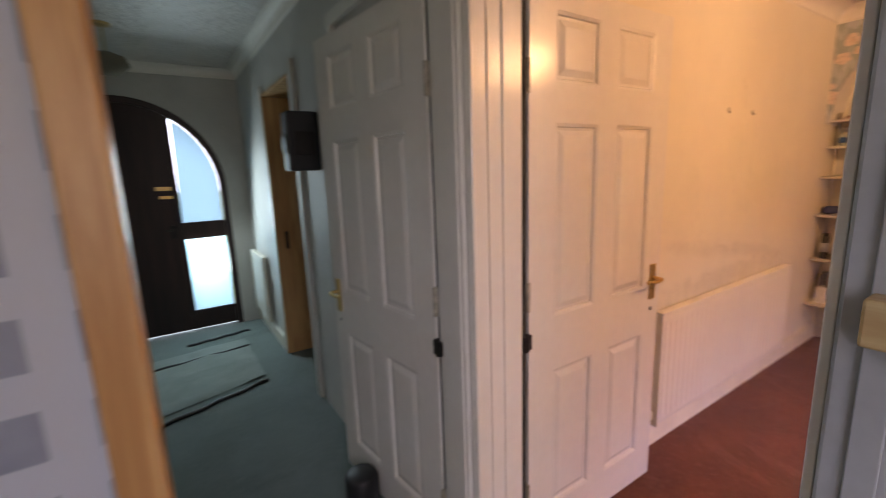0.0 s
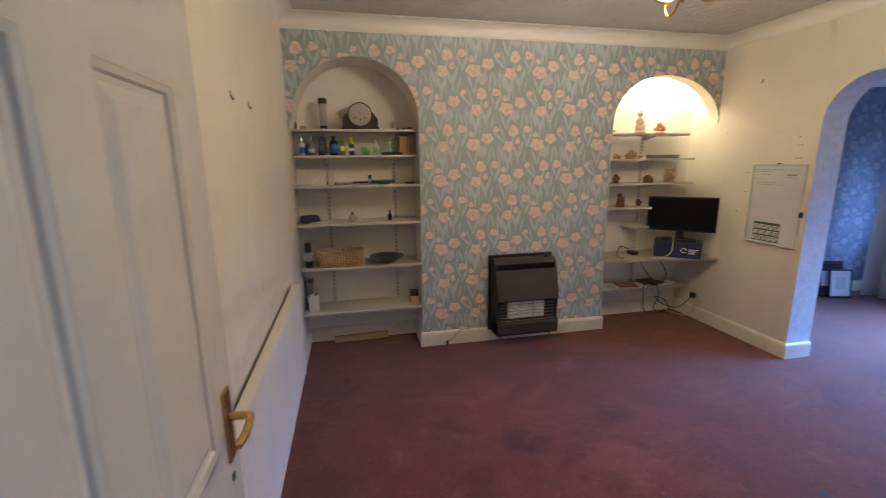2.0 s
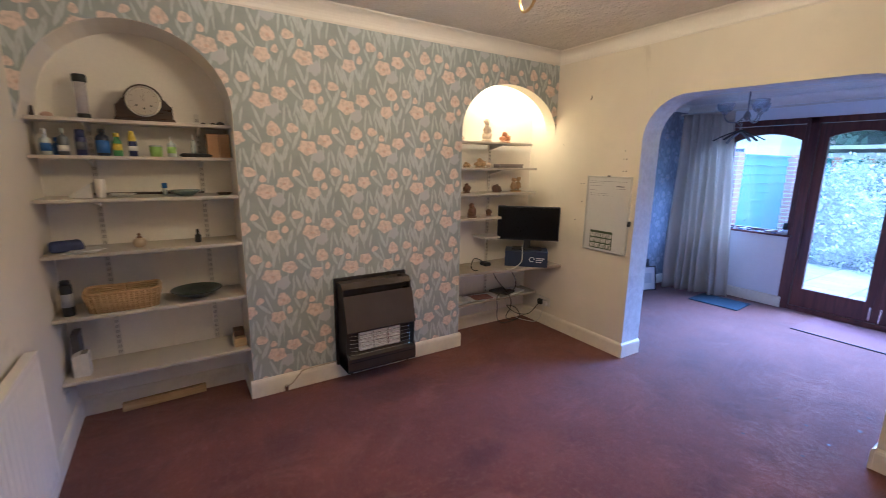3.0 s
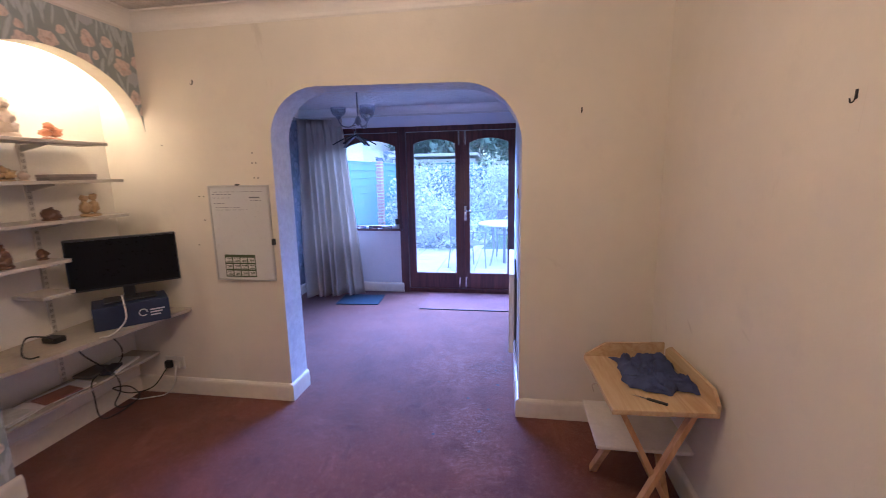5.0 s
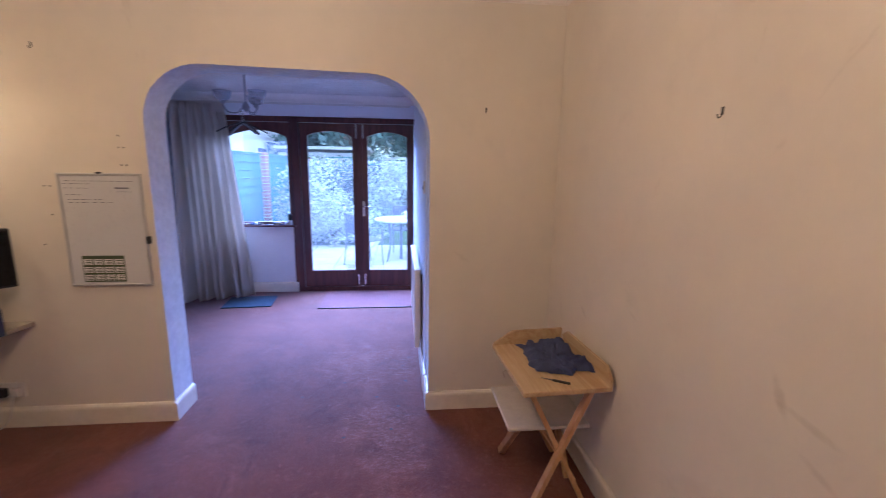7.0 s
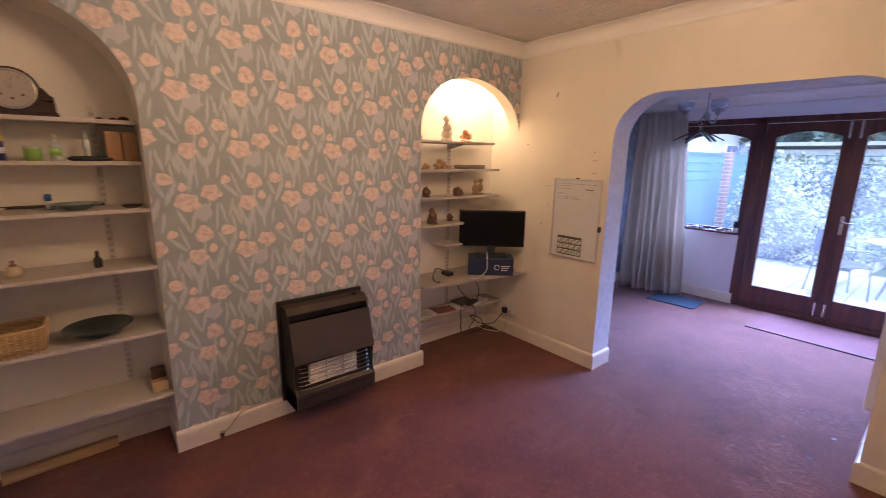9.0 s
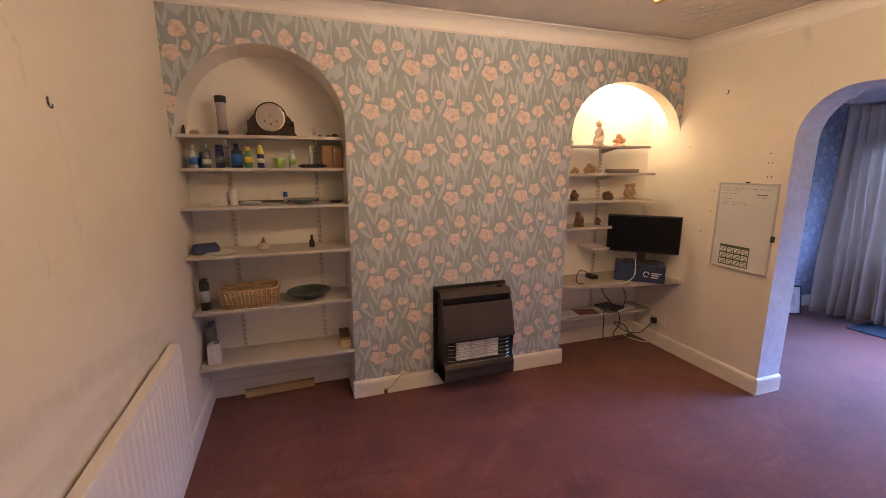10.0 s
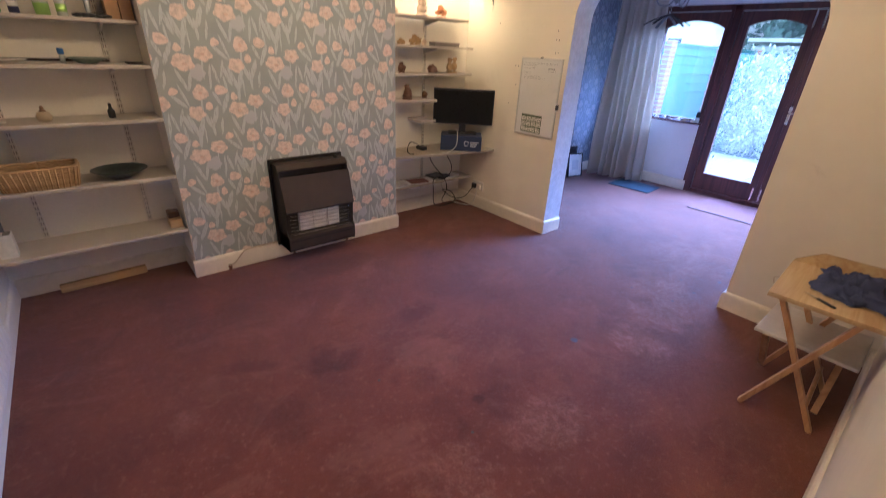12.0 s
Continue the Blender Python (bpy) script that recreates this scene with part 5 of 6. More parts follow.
part("lid", box(-0.02, 0.06, -0.032, 0.032, 0.055, 0.095, 0.004), wood("walnut", (0.12, 0.06, 0.03), (0.06, 0.03, 0.015), 0.4, "y"), wbx)
single("wood_offcut", box(-0.022, 0.022, -0.225, 0.225, 0, 0.05, 0.003), WICKER, "length of bare wood on the carpet below the shelves", "wood", at=pose(4.375, 0.82, 0.0, 0, 8, 3))
single("skirting_socket", box(-0.02, 0.02, -0.006, 0, -0.03, 0.03, 0.002), STEELWHITE, "small white wall fitting above the skirting", "fitting", at=pose(4.20, YN, 0.24))


# ---- ornaments on the right-hand shelves ----
def ornament(at, h, r, material, label, lumps, name="figurine"):
    """A small glazed ornament: a base and a few swelling lumps, kept plain."""
    bm = lathe([(r, 0), (r * 1.05, h * 0.06), (r * 0.9, h * 0.12)], 16)
    for dx, dy, z, q, s in lumps:
        g = bmesh.ops.create_icosphere(bm, subdivisions=3, radius=r * q)
        for v in g["verts"]:
            v.co *= 1 + 0.42 * noise.noise(v.co * 75 + Vector((dx, dy, z)) * 5) + 0.22 * noise.noise(v.co * 190)
            v.co = Vector((v.co.x + dx * r, v.co.y + dy * r, max(v.co.z * s + z * h, 0.001)))
    return single(name, bm, material, label, "ornament", "shelf ornaments", smooth=True, at=pose(*at))


PINK, OCHRE, BROWN, RUST = (coloured(n, c, 0.3, bump=0.3) for n, c in (("pale_glaze", (0.62, 0.50, 0.40)), ("ochre_glaze", (0.42, 0.28, 0.13)), ("brown_pottery", (0.14, 0.07, 0.04)), ("orange_glaze", (0.55, 0.24, 0.12))))
TALL = ((0, 0, 0.22, 0.85, 1.0), (0, 0, 0.5, 0.7, 1.3), (0, 0.1, 0.82, 0.55, 1.0))
LOW = ((0, 0.6, 0.35, 0.6, 0.7), (0, -0.5, 0.4, 0.7, 0.8), (0, 0.1, 0.65, 0.55, 0.9))
ROUND = ((0, 0, 0.45, 1.0, 1.0), (0, 0, 0.85, 0.5, 0.7))
R1z, R2z, R3z, R4z, R5z, R7z = (q[1] for q in RIGHT)
ornament((4.30, -1.36, R1z), 0.055, 0.03, PINK, "small pale ornament on the lit top shelf", LOW)
ornament((4.30, -1.63, R1z), 0.20, 0.045, PINK, "tall pale pottery figure on the lit top shelf", TALL)
ornament((4.30, -1.83, R1z), 0.11, 0.045, RUST, "orange and cream pottery animal on the lit top shelf", LOW)
ornament((4.29, -1.30, R2z), 0.045, 0.03, BROWN, "small brown pot on the second shelf", ROUND, "pot")
ornament((4.29, -1.42, R2z), 0.045, 0.03, OCHRE, "low ochre ornament on the second shelf", LOW)
ornament((4.29, -1.56, R2z), 0.085, 0.045, OCHRE, "ochre pottery cottage on the second shelf", LOW)
ornament((4.29, -1.65, R2z), 0.05, 0.022, PINK, "pale cup-shaped ornament on the second shelf", ROUND)
bx = thing("flat_box", (4.30, -1.88, R2z), "flat grey box at the end of the second shelf", "box")
part("base", box(-0.04, 0.04, -0.135, 0.135, 0, 0.018, 0.002), coloured("grey_box", (0.22, 0.19, 0.18)), bx)
part("lid", box(-0.042, 0.042, -0.137, 0.137, 0.018, 0.032, 0.002), coloured("grey_lid", (0.28, 0.24, 0.23)), bx)
ornament((4.28, -1.29, R3z), 0.075, 0.03, OCHRE, "ochre ornament by the chimney breast", TALL)
ornament((4.28, -1.42, R3z), 0.085, 0.03, BROWN, "brown pottery owl on the third shelf", ROUND)
ornament((4.28, -1.74, R3z), 0.055, 0.04, BROWN, "squat brown pot on the third shelf", ROUND, "pot")
ornament((4.28, -1.96, R3z), 0.13, 0.05, OCHRE, "pair of ochre pottery animals on a base", ((0, 0.5, 0.4, 0.55, 1.3), (0, -0.5, 0.42, 0.55, 1.3), (0, 0.55, 0.8, 0.4, 1), (0, -0.55, 0.85, 0.4, 1)))
ornament((4.28, -1.48, R4z), 0.12, 0.042, BROWN, "brown and gold pottery figure on the fourth shelf", TALL)
ornament((4.33, -1.70, R4z), 0.06, 0.025, BROWN, "small brown ornament behind the television", ROUND)

# ---- folding table, stool and cloth ----
tb = thing("folding_table", (1.095, -1.637, 0), "small pine folding table with raised back edges", "table", turn=3)
L2, W2, ZT = 0.246, 0.385, 0.592
part("tabletop", box(0.0, W2, -L2, L2, ZT - 0.022, ZT, 0.003), PINEX, tb)
part("back_rail", prism([(-L2 + 0.02, ZT), (L2 + 0.0, ZT), (L2 - 0.0, ZT + 0.03), (L2 - 0.045, ZT + 0.075), (-L2 + 0.06, ZT + 0.075), (-L2 + 0.02, ZT + 0.045)], "x", 0.0, 0.014), PINEX, tb)
part("end_rail", prism([(0.016, ZT), (W2 - 0.005, ZT), (W2 - 0.005, ZT + 0.008), (W2 - 0.10, ZT + 0.07), (0.016, ZT + 0.075)], "y", -L2, -L2 + 0.014), PINEX, tb)
LEGP = wood("pine_leg", (0.56, 0.33, 0.15), (0.40, 0.20, 0.08), 0.45, "z")
for y, s in ((L2 - 0.035, 1), (-L2 + 0.05, -1)):
    part("leg", bar((0.06, y - s * 0.022, 0.0), (W2 - 0.045, y - s * 0.022, ZT - 0.022), 0.030, 0.020), LEGP, tb)
    part("leg", bar((W2 - 0.06, y, 0.0), (0.075, y, ZT - 0.022), 0.032, 0.020), LEGP, tb)
part("rung", tube([(0.11, -L2 + 0.06, 0.12), (0.11, L2 - 0.06, 0.12)], 0.010), LEGP, tb)
part("hook", tube(curve([(W2, 0.02, ZT - 0.01), (W2 + 0.02, 0.02, ZT - 0.02), (W2 + 0.012, 0.02, ZT - 0.05)], 5), 0.003, 6), COPPER, tb, "small metal hook under the edge")
st = thing("low_stool", (1.29, -1.712, 0), "low stool with a white board seat and crossed wooden legs", "stool")
part("seat", box(-0.19, 0.193, -0.188, 0.188, 0.315, 0.333, 0.006), surface("worn_white_board", (0.60, 0.55, 0.50), 0.5, vary=0.1, dirt=(0.4, 0.3, 0.2)), st)
for x, y0, y1 in ((0.145, -0.11, 0.165), (-0.13, 0.12, -0.165)):
    part("leg", bar((x, y0, 0.004), (x, y1, 0.318), 0.026, 0.030), LEGP, st)
bm = bmesh.new()
G = 46
grid = []
for i in range(G + 1):
    row = []
    for j in range(G + 1):
        u, v = i / G - 0.5, j / G - 0.5
        p = Vector((u * 3.2, v * 3.6, 0))
        r = 1 - 0.25 * noise.noise(p * 0.8 + Vector((5, 2, 1)))
        x, y = u * 0.25 * r + 0.02 * math.sin(7 * v + 1), v * 0.34 * r + 0.02 * math.sin(9 * u)
        edge = max(0.0, 1 - (max(abs(u), abs(v)) * 2) ** 4)
        warp = Vector((noise.noise(p * 0.9), noise.noise(p * 0.9 + Vector((9, 4, 2))), 0)) * 0.8
        fold = (1 - min(1, 2.6 * abs(noise.noise(p * 0.9 + warp + Vector((1, 7, 3)))))) ** 1.5
        crease = (1 - min(1, 3.0 * abs(noise.noise(p * 1.9 + warp + Vector((3, 1, 2)))))) ** 1.5
        x, y = x + 0.022 * noise.noise(p * 2.4 + Vector((2, 8, 5))), y + 0.022 * noise.noise(p * 2.4 + Vector((6, 3, 9)))
        z = 0.005 + edge * (0.014 + 0.042 * fold + 0.02 * crease)
        row.append(bm.verts.new((x, y, z)))
    grid.append(row)
for i in range(G):
    for j in range(G):
        bm.faces.new((grid[i][j], grid[i + 1][j], grid[i + 1][j + 1], grid[i][j + 1]))
single("cloth", bm, NAVY, "crumpled navy cloth thrown on the folding table", "cloth", smooth=True, at=pose(1.235, -1.665, ZT, 0, 0, 12))
pk = thing("pocket_knife", (1.305, -1.455, ZT), "slim dark knife lying on the folding table", "knife", turn=-30)
part("handle", box(-0.06, 0.015, -0.006, 0.006, 0, 0.008, 0.002), BLACK, pk)
part("blade", prism([(0.015, -0.005), (0.06, -0.004), (0.072, 0.004), (0.015, 0.005)], "z", 0.002, 0.004), CHROME, pk)


# ---- ceiling pendants ----
def pendant(name, at, arms, drop, reach, first, glass_material, metal, label):
    """Three-armed pendant: rose, rod, hub, curved arms with cups and open glass bowls."""
    p = thing(name, at, label, "ceiling lamp")
    part("ceiling_rose", lathe([(0.05, -0.004), (0.05, -0.012), (0.03, -0.03), (0.008, -0.036)], 20), metal, p)
    part("rod", tube([(0, 0, -0.03), (0, 0, -drop)], 0.006), metal, p)
    part("hub", lathe([(0.006, -drop + 0.05), (0.02, -drop + 0.03), (0.032, -drop), (0.02, -drop - 0.02), (0.008, -drop - 0.03), (0.002, -drop - 0.04)], 18), metal, p, smooth=True)
    for i in range(arms):
        a = radians(first + 360 / arms * i)
        c, s = math.cos(a), math.sin(a)
        arm = part("arm", tube(curve([(0.02 * c, 0.02 * s, -drop), (0.4 * reach * c, 0.4 * reach * s, -drop - 0.045), (0.8 * reach * c, 0.8 * reach * s, -drop - 0.04), (reach * c, reach * s, -drop + 0.005), (reach * c, reach * s, -drop + 0.03)], 6), 0.006), metal, p, smooth=True)
        x, y = reach * c, reach * s
        part("cup", lathe([(0.012, 0.02), (0.022, 0.03), (0.022, 0.045)], 14, at=(x, y, -drop)), metal, arm)
        part("shade", lathe([(0.022, 0.042), (0.05, 0.055), (0.066, 0.085), (0.07, 0.12), (0.067, 0.12), (0.062, 0.086), (0.046, 0.06), (0.02, 0.048)], 22, at=(x, y, -drop)), glass_material, arm, "frosted glass bowl shade", True)
    return p


pendant("pendant_light", (*PENDANT, ZC), 3, 0.31, 0.20, 100, OPAL, BRASS, "brass three-armed pendant with lit frosted bowls")
pendant("pendant_light", (3.235, -3.68, ZR), 3, 0.30, 0.17, 20, frosted("unlit_bowl_glass", (0.86, 0.88, 0.92), 0.86), surface("dull_nickel", (0.30, 0.30, 0.31), 0.35, 0.8, vary=0.2), "dull nickel three-armed pendant with unlit glass bowls")


def hanger(at, turn, lean, material, label):
    h = thing("coat_hanger", at, label, "hanger", "coat hangers", turn)
    h.matrix_world = h.matrix_world @ pose(0, 0, 0, lean, 0, 0)
    part("hook", tube(curve([(0.0, 0, -0.07), (0, 0, -0.03), (0.014, 0, -0.014), (0.02, 0, 0.0), (0.012, 0, 0.014), (-0.006, 0, 0.014)], 5), 0.0022, 6), CHROME, h)
    for s in (-1, 1):
        bm = bmesh.new()
        pts = curve([(0, 0, -0.07), (s * 0.05, 0, -0.085), (s * 0.12, 0, -0.115), (s * 0.195, 0, -0.155)], 5)
        for a, b in zip(pts, pts[1:]):
            bar(a, b, 0.020, 0.010, bm)
        part("arm", bm, material, h)


hanger((3.27, -3.66, 1.90), 20, 0, BLACK, "black plastic coat hanger hooked on the pendant")
hanger((3.25, -3.64, 1.90), 75, 4, BLACK, "black plastic coat hanger hooked on the pendant")
hanger((3.26, -3.65, 1.885), 140, -3, GREYP, "grey plastic coat hanger hooked on the pendant")

# ---- garden room ----
cu = thing("curtain", (0, 0, 0), "long pale pleated curtain drawn to the side", "curtain")
bm = bmesh.new()
NU, NV = 160, 24
grid = []
for j in range(NV + 1):
    v = j / NV
    z = 2.10 - v * 2.075
    row = []
    for i in range(NU + 1):
        u = i / NU
        flare = 0.72 + 0.28 * v ** 0.8
        x0, y0, x1, y1 = 4.25, -4.50, 4.25 - 0.62 * flare, -4.72 + 0.02 * v
        ph = 2 * math.pi * (7.0 * u + 0.55 * noise.noise(Vector((u * 2.6, 0.9 * v, 7.0))) + 0.22 * noise.noise(Vector((u * 8.0, 1.4 * v, 1.0))))
        amp = (0.020 + 0.046 * v) * (0.85 + 1.1 * noise.noise(Vector((u * 3.4, 0.8 * v, 3.0))))
        row.append(bm.verts.new((x0 + (x1 - x0) * u + 0.018 * math.sin(ph * 0.5 + 1) * v, y0 + (y1 - y0) * u + amp * math.sin(ph) + 0.012 * noise.noise(Vector((u * 9, v * 2, 0))), z)))
    grid.append(row)
for j in range(NV):
    for i in range(NU):
        bm.faces.new((grid[j][i], grid[j][i + 1], grid[j + 1][i + 1], grid[j + 1][i]))
drape = part("drape", bm, CURTAIN, cu, smooth=True)
md = drape.modifiers.new("cloth", "SOLIDIFY")
md.thickness = 0.004
part("heading_tape", box(3.78, 4.25, -4.665, -4.655, 2.02, 2.12, 0.002), CURTAIN, cu, "gathered heading tape")
part("track", box(1.85, 4.40, -4.70, -4.68, 2.115, 2.135, 0.002), STEELWHITE, cu, "white curtain track")


def glazed(parent, name, x0, x1, z0, z1, y, stile, top, bottom, rise):
    """A timber leaf or frame with an arch-headed pane."""
    g0, g1, t = x0 + stile, x1 - stile, z1 - top
    head = [(g0 + (g1 - g0) * k / 12, t - rise + rise * math.sin(math.pi * k / 12) ** 0.8) for k in range(13)]
    bm = prism([(x0, z0), (g0, z0), (g0, z0 + bottom), (g0, t - rise), *head[1:-1], (g1, t - rise), (g1, z0 + bottom), (g1, z0), (x1, z0), (x1, z1), (x0, z1)], "y", y - 0.022, y + 0.022)
    prism([(g0, z0), (g1, z0), (g1, z0 + bottom), (g0, z0 + bottom)], "y", y - 0.0215, y + 0.0215, bm)
    leaf = part(name, bm, MAHOGANY, parent)
    pane = part("pane", box(g0 - 0.004, g1 + 0.004, y - 0.003, y + 0.003, z0 + bottom - 0.004, t + 0.004), PANE, leaf, "clear glass pane")
    pane.visible_shadow = False
    return leaf


YD = YG - 0.05
fr = thing("french_doors", (0, 0, 0), "pair of dark red-brown glazed french doors, shut", "french doors")
glazed(fr, "left_leaf", 2.425, 3.095, 0.05, 1.955, YD, 0.082, 0.085, 0.195, 0.055)
glazed(fr, "right_leaf", 1.805, 2.415, 0.05, 1.955, YD, 0.078, 0.085, 0.195, 0.055)
part("frame_post", box(3.10, 3.20, YD - 0.05, YD + 0.055, 0.0, 2.02, 0.004), MAHOGANY, fr)
part("threshold", box(1.80, 3.10, YD - 0.05, YD + 0.05, 0.0, 0.048, 0.004), MAHOGANY, fr)
part("frame_head", box(1.80, 4.25, YD - 0.05, YD + 0.055, 1.96, 2.02, 0.004), MAHOGANY, fr)
part("meeting_strip", box(2.40, 2.44, YD + 0.022, YD + 0.032, 0.06, 1.95, 0.003), MAHOGANY, fr)
for z0, z1 in ((0.075, 0.20), (1.80, 1.95)):
    for x in (2.385, 2.462):
        b = part("bolt", box(x - 0.009, x + 0.009, YD + 0.032, YD + 0.036, z0, z1, 0.001), CHROME, fr, "chrome door bolt")
        part("bolt_rod", tube([(x, YD + 0.041, z0 - 0.01), (x, YD + 0.041, z1 + 0.005)], 0.0045), CHROME, b)
h = part("handle", box(2.375, 2.405, YD + 0.032, YD + 0.040, 0.90, 1.08, 0.003), CHROME, fr, "chrome lever handle")
part("lever", tube(curve([(2.39, YD + 0.04, 1.02), (2.39, YD + 0.075, 1.02), (2.36, YD + 0.08, 1.02), (2.30, YD + 0.078, 1.018)], 5), 0.008), CHROME, h, smooth=True)
wd = thing("garden_window", (0, 0, 0), "dark red-brown arch-headed window beside the doors", "window")
glazed(wd, "sash", 3.205, 3.90, 0.80, 1.955, YD, 0.03, 0.085, 0.035, 0.075)
glazed(wd, "sash", 3.905, 4.25, 0.80, 1.955, YD, 0.03, 0.085, 0.035, 0.075)
part("sill", box(3.165, 4.25, YG - 0.03, YG + 0.045, 0.782, 0.803, 0.005), MAHOGANY, wd, "polished dark window sill")
part("post_trim", box(3.172, 3.20, YG, YG + 0.012, 0.80, 2.02, 0.003), MAHOGANY, wd)
rnd = random.Random(12)
GREYS = [coloured("clutter_%s" % n, c) for n, c in (("dark", (0.05, 0.05, 0.055)), ("pale", (0.5, 0.5, 0.5)), ("blue", (0.06, 0.10, 0.22)), ("tan", (0.30, 0.22, 0.14)))]
for i in range(14):
    x, w, d, hgt = 3.24 + 0.042 * i, rnd.uniform(0.012, 0.035), rnd.uniform(0.015, 0.032), rnd.uniform(0.006, 0.028)
    single("small_tool", box(-w, w, -d, d, 0, hgt, 0.003), GREYS[i % 4], "small oddment lying on the window sill", "oddment", "oddments on the sill", at=pose(x, YG - 0.001 + rnd.uniform(-0.006, 0.006), 0.803, 0, 0, rnd.uniform(-40, 40)))
bottle((3.235, YG + 0.01, 0.803), [(0.026, 0), (0.027, 0.05), (0.024, 0.055)], CLEARP, cap_on(0.021, 0.055, 0.07), BLACK, "clear jar with a tall dark lid on the sill", kind="jar")
pebble((3.72, YG + 0.005, 0.803), 0.02, 1, 1.3, 0.8, GREYS[1], "pale stone on the window sill")
single("doormat", box(-0.25, 0.25, -0.19, 0.19, 0, 0.012, 0.004), BLUEMAT, "small blue mat on the red carpet", "mat", at=pose(3.60, -4.50, 0.0, 0, 0, 4))
bm = box(1.83, 2.83, -4.86, -4.235, 0.0, 0.008, 0.002)
single("carpet_offcut", bm, carpet("faded_carpet", (0.175, 0.062, 0.055), (0.13, 0.045, 0.04), (0.28, 0.14, 0.12)), "faded carpet offcut in front of the french doors", "carpet")
single("offcut_edge", box(1.83, 2.835, -4.238, -4.228, 0.0, 0.010, 0.002), BLACK, "dark cut edge of the carpet offcut", "carpet edge")
def picture_frame(m, w, h, rim, face, label):
    """A framed picture standing on the floor, leaning back, its face to -y."""
    pf = thing("picture_frame", (0, 0, 0), label, "picture frame", "pictures on the floor")
    pf.matrix_world = m @ pose(0, 0, 0, -9, 0, 0)
    for a in ((-w, w, 0, rim), (-w, w, h - rim, h), (-w, rim - w, rim, h - rim), (w - rim, w, rim, h - rim)):
        part("frame_strip", box(a[0], a[1], -0.012, 0.012, a[2], a[3], 0.003), BLACK, pf)
    part("mount", box(rim - w, w - rim, -0.004, 0.006, rim, h - rim), face, pf, "pale picture mount")
    part("picture", box(-w * 0.45, w * 0.45, -0.006, -0.004, h * 0.3, h * 0.72), GREYS[1], pf, "grey plain picture")


picture_frame(pose(4.335, -4.10, 0.004, 0, 0, -108), 0.14, 0.385, 0.03, FIREBLACK, "larger dark picture frame leaning on the blue papered wall")
picture_frame(pose(4.275, -4.19, 0.004, 0, 0, -106), 0.115, 0.30, 0.014, PAPERWHITE, "thin-framed white picture leaning on the larger frame")
sw = thing("light_switch", (1.80, -2.70, 1.35), "brass light switch on the embossed wall", "switch", turn=-90)
part("plate", box(-0.043, 0.043, 0, 0.006, -0.043, 0.043, 0.002), BRASS, sw)
part("rocker", box(-0.008, 0.008, 0.006, 0.011, -0.014, 0.014, 0.002), BLACK, sw)

# ---- hall things ----
db = thing("door_chime_box", (0.806, 2.46, 1.48), "black box with a speaker front on the hall wall", "wall box")
part("case", box(-0.165, -0.001, -0.06, 0.06, 0.0, 0.30, 0.012), BLACK, db)
part("speaker_ring", facing(lathe([(0.05, 0), (0.055, 0.004), (0.045, 0.008)], 24), (-0.165, 0, 0.14)), FIREBLACK, db)
part("strap", box(-0.13, -0.03, -0.068, -0.06, 0.08, 0.2, 0.003), FIREBLACK, db)
hr = thing("key_rack", (0.784, 0.245, 1.265), "small bare wooden block fixed on the door casing", "rack")
part("block", box(-0.045, -0.001, -0.075, 0.02, -0.03, 0.03, 0.004), PINEX, hr)
part("peg", tube([(-0.02, -0.03, -0.03), (-0.02, -0.03, -0.05)], 0.005), DARKSTONE, hr)
tp = thing("hall_ceiling_light", (-0.1, 3.7, ZC), "dim glass bowl light on the hall ceiling", "ceiling lamp")
part("rose", lathe([(0.05, 0), (0.05, -0.015), (0.012, -0.02)], 18), BRASS, tp)
part("rod", tube([(0, 0, -0.01), (0, 0, -0.17)], 0.006), BRASS, tp)
part("shade", lathe([(0.03, -0.17), (0.1, -0.2), (0.12, -0.25), (0.08, -0.30), (0.01, -0.315)], 24), frosted("smoked_bowl", (0.35, 0.32, 0.26), 0.2), tp, smooth=True)
for i, (x0, y0, x1, y1) in enumerate(((-0.45, 3.9, 0.55, 4.03), (-0.3, 2.95, 0.55, 3.25), (0.1, 4.35, 0.62, 4.45))):
    pts = [(x0 + (x1 - x0) * k / 10, y0 + (y1 - y0) * k / 10 + 0.012 * math.sin(2.1 * k + i), 0.006) for k in range(11)]
    single("rug_edge", tube(pts, 0.014, 6), BLACK, "dark bound edge of a hall runner", "rug edge", "runner edges", smooth=True)
RUNNER = carpet("pale_runner", (0.24, 0.29, 0.27), (0.19, 0.235, 0.215), (0.28, 0.32, 0.30))
bm = bmesh.new()
grid = [[bm.verts.new((-0.5 + 1.05 * i / 30, 3.2 + 0.14 * i / 30 + 0.9 * j / 24 - 0.18 * (1 - i / 30) * (1 - j / 24), 0.006 + 0.018 * max(0, noise.noise(Vector((i * 0.12, j * 0.3, 2)))))) for j in range(25)] for i in range(31)]
for i in range(30):
    for j in range(24):
        bm.faces.new((grid[i][j], grid[i + 1][j], grid[i + 1][j + 1], grid[i][j + 1]))
single("runner_rug", bm, RUNNER, "rumpled pale green runner on the hall carpet", "rug", smooth=True)
single("door_wedge", lathe([(0.07, 0), (0.075, 0.01), (0.075, 0.12), (0.06, 0.135)], 24), BLACK, "round black weight holding the hall door", "door stop", smooth=True, at=pose(0.66, 1.78, 0.0))

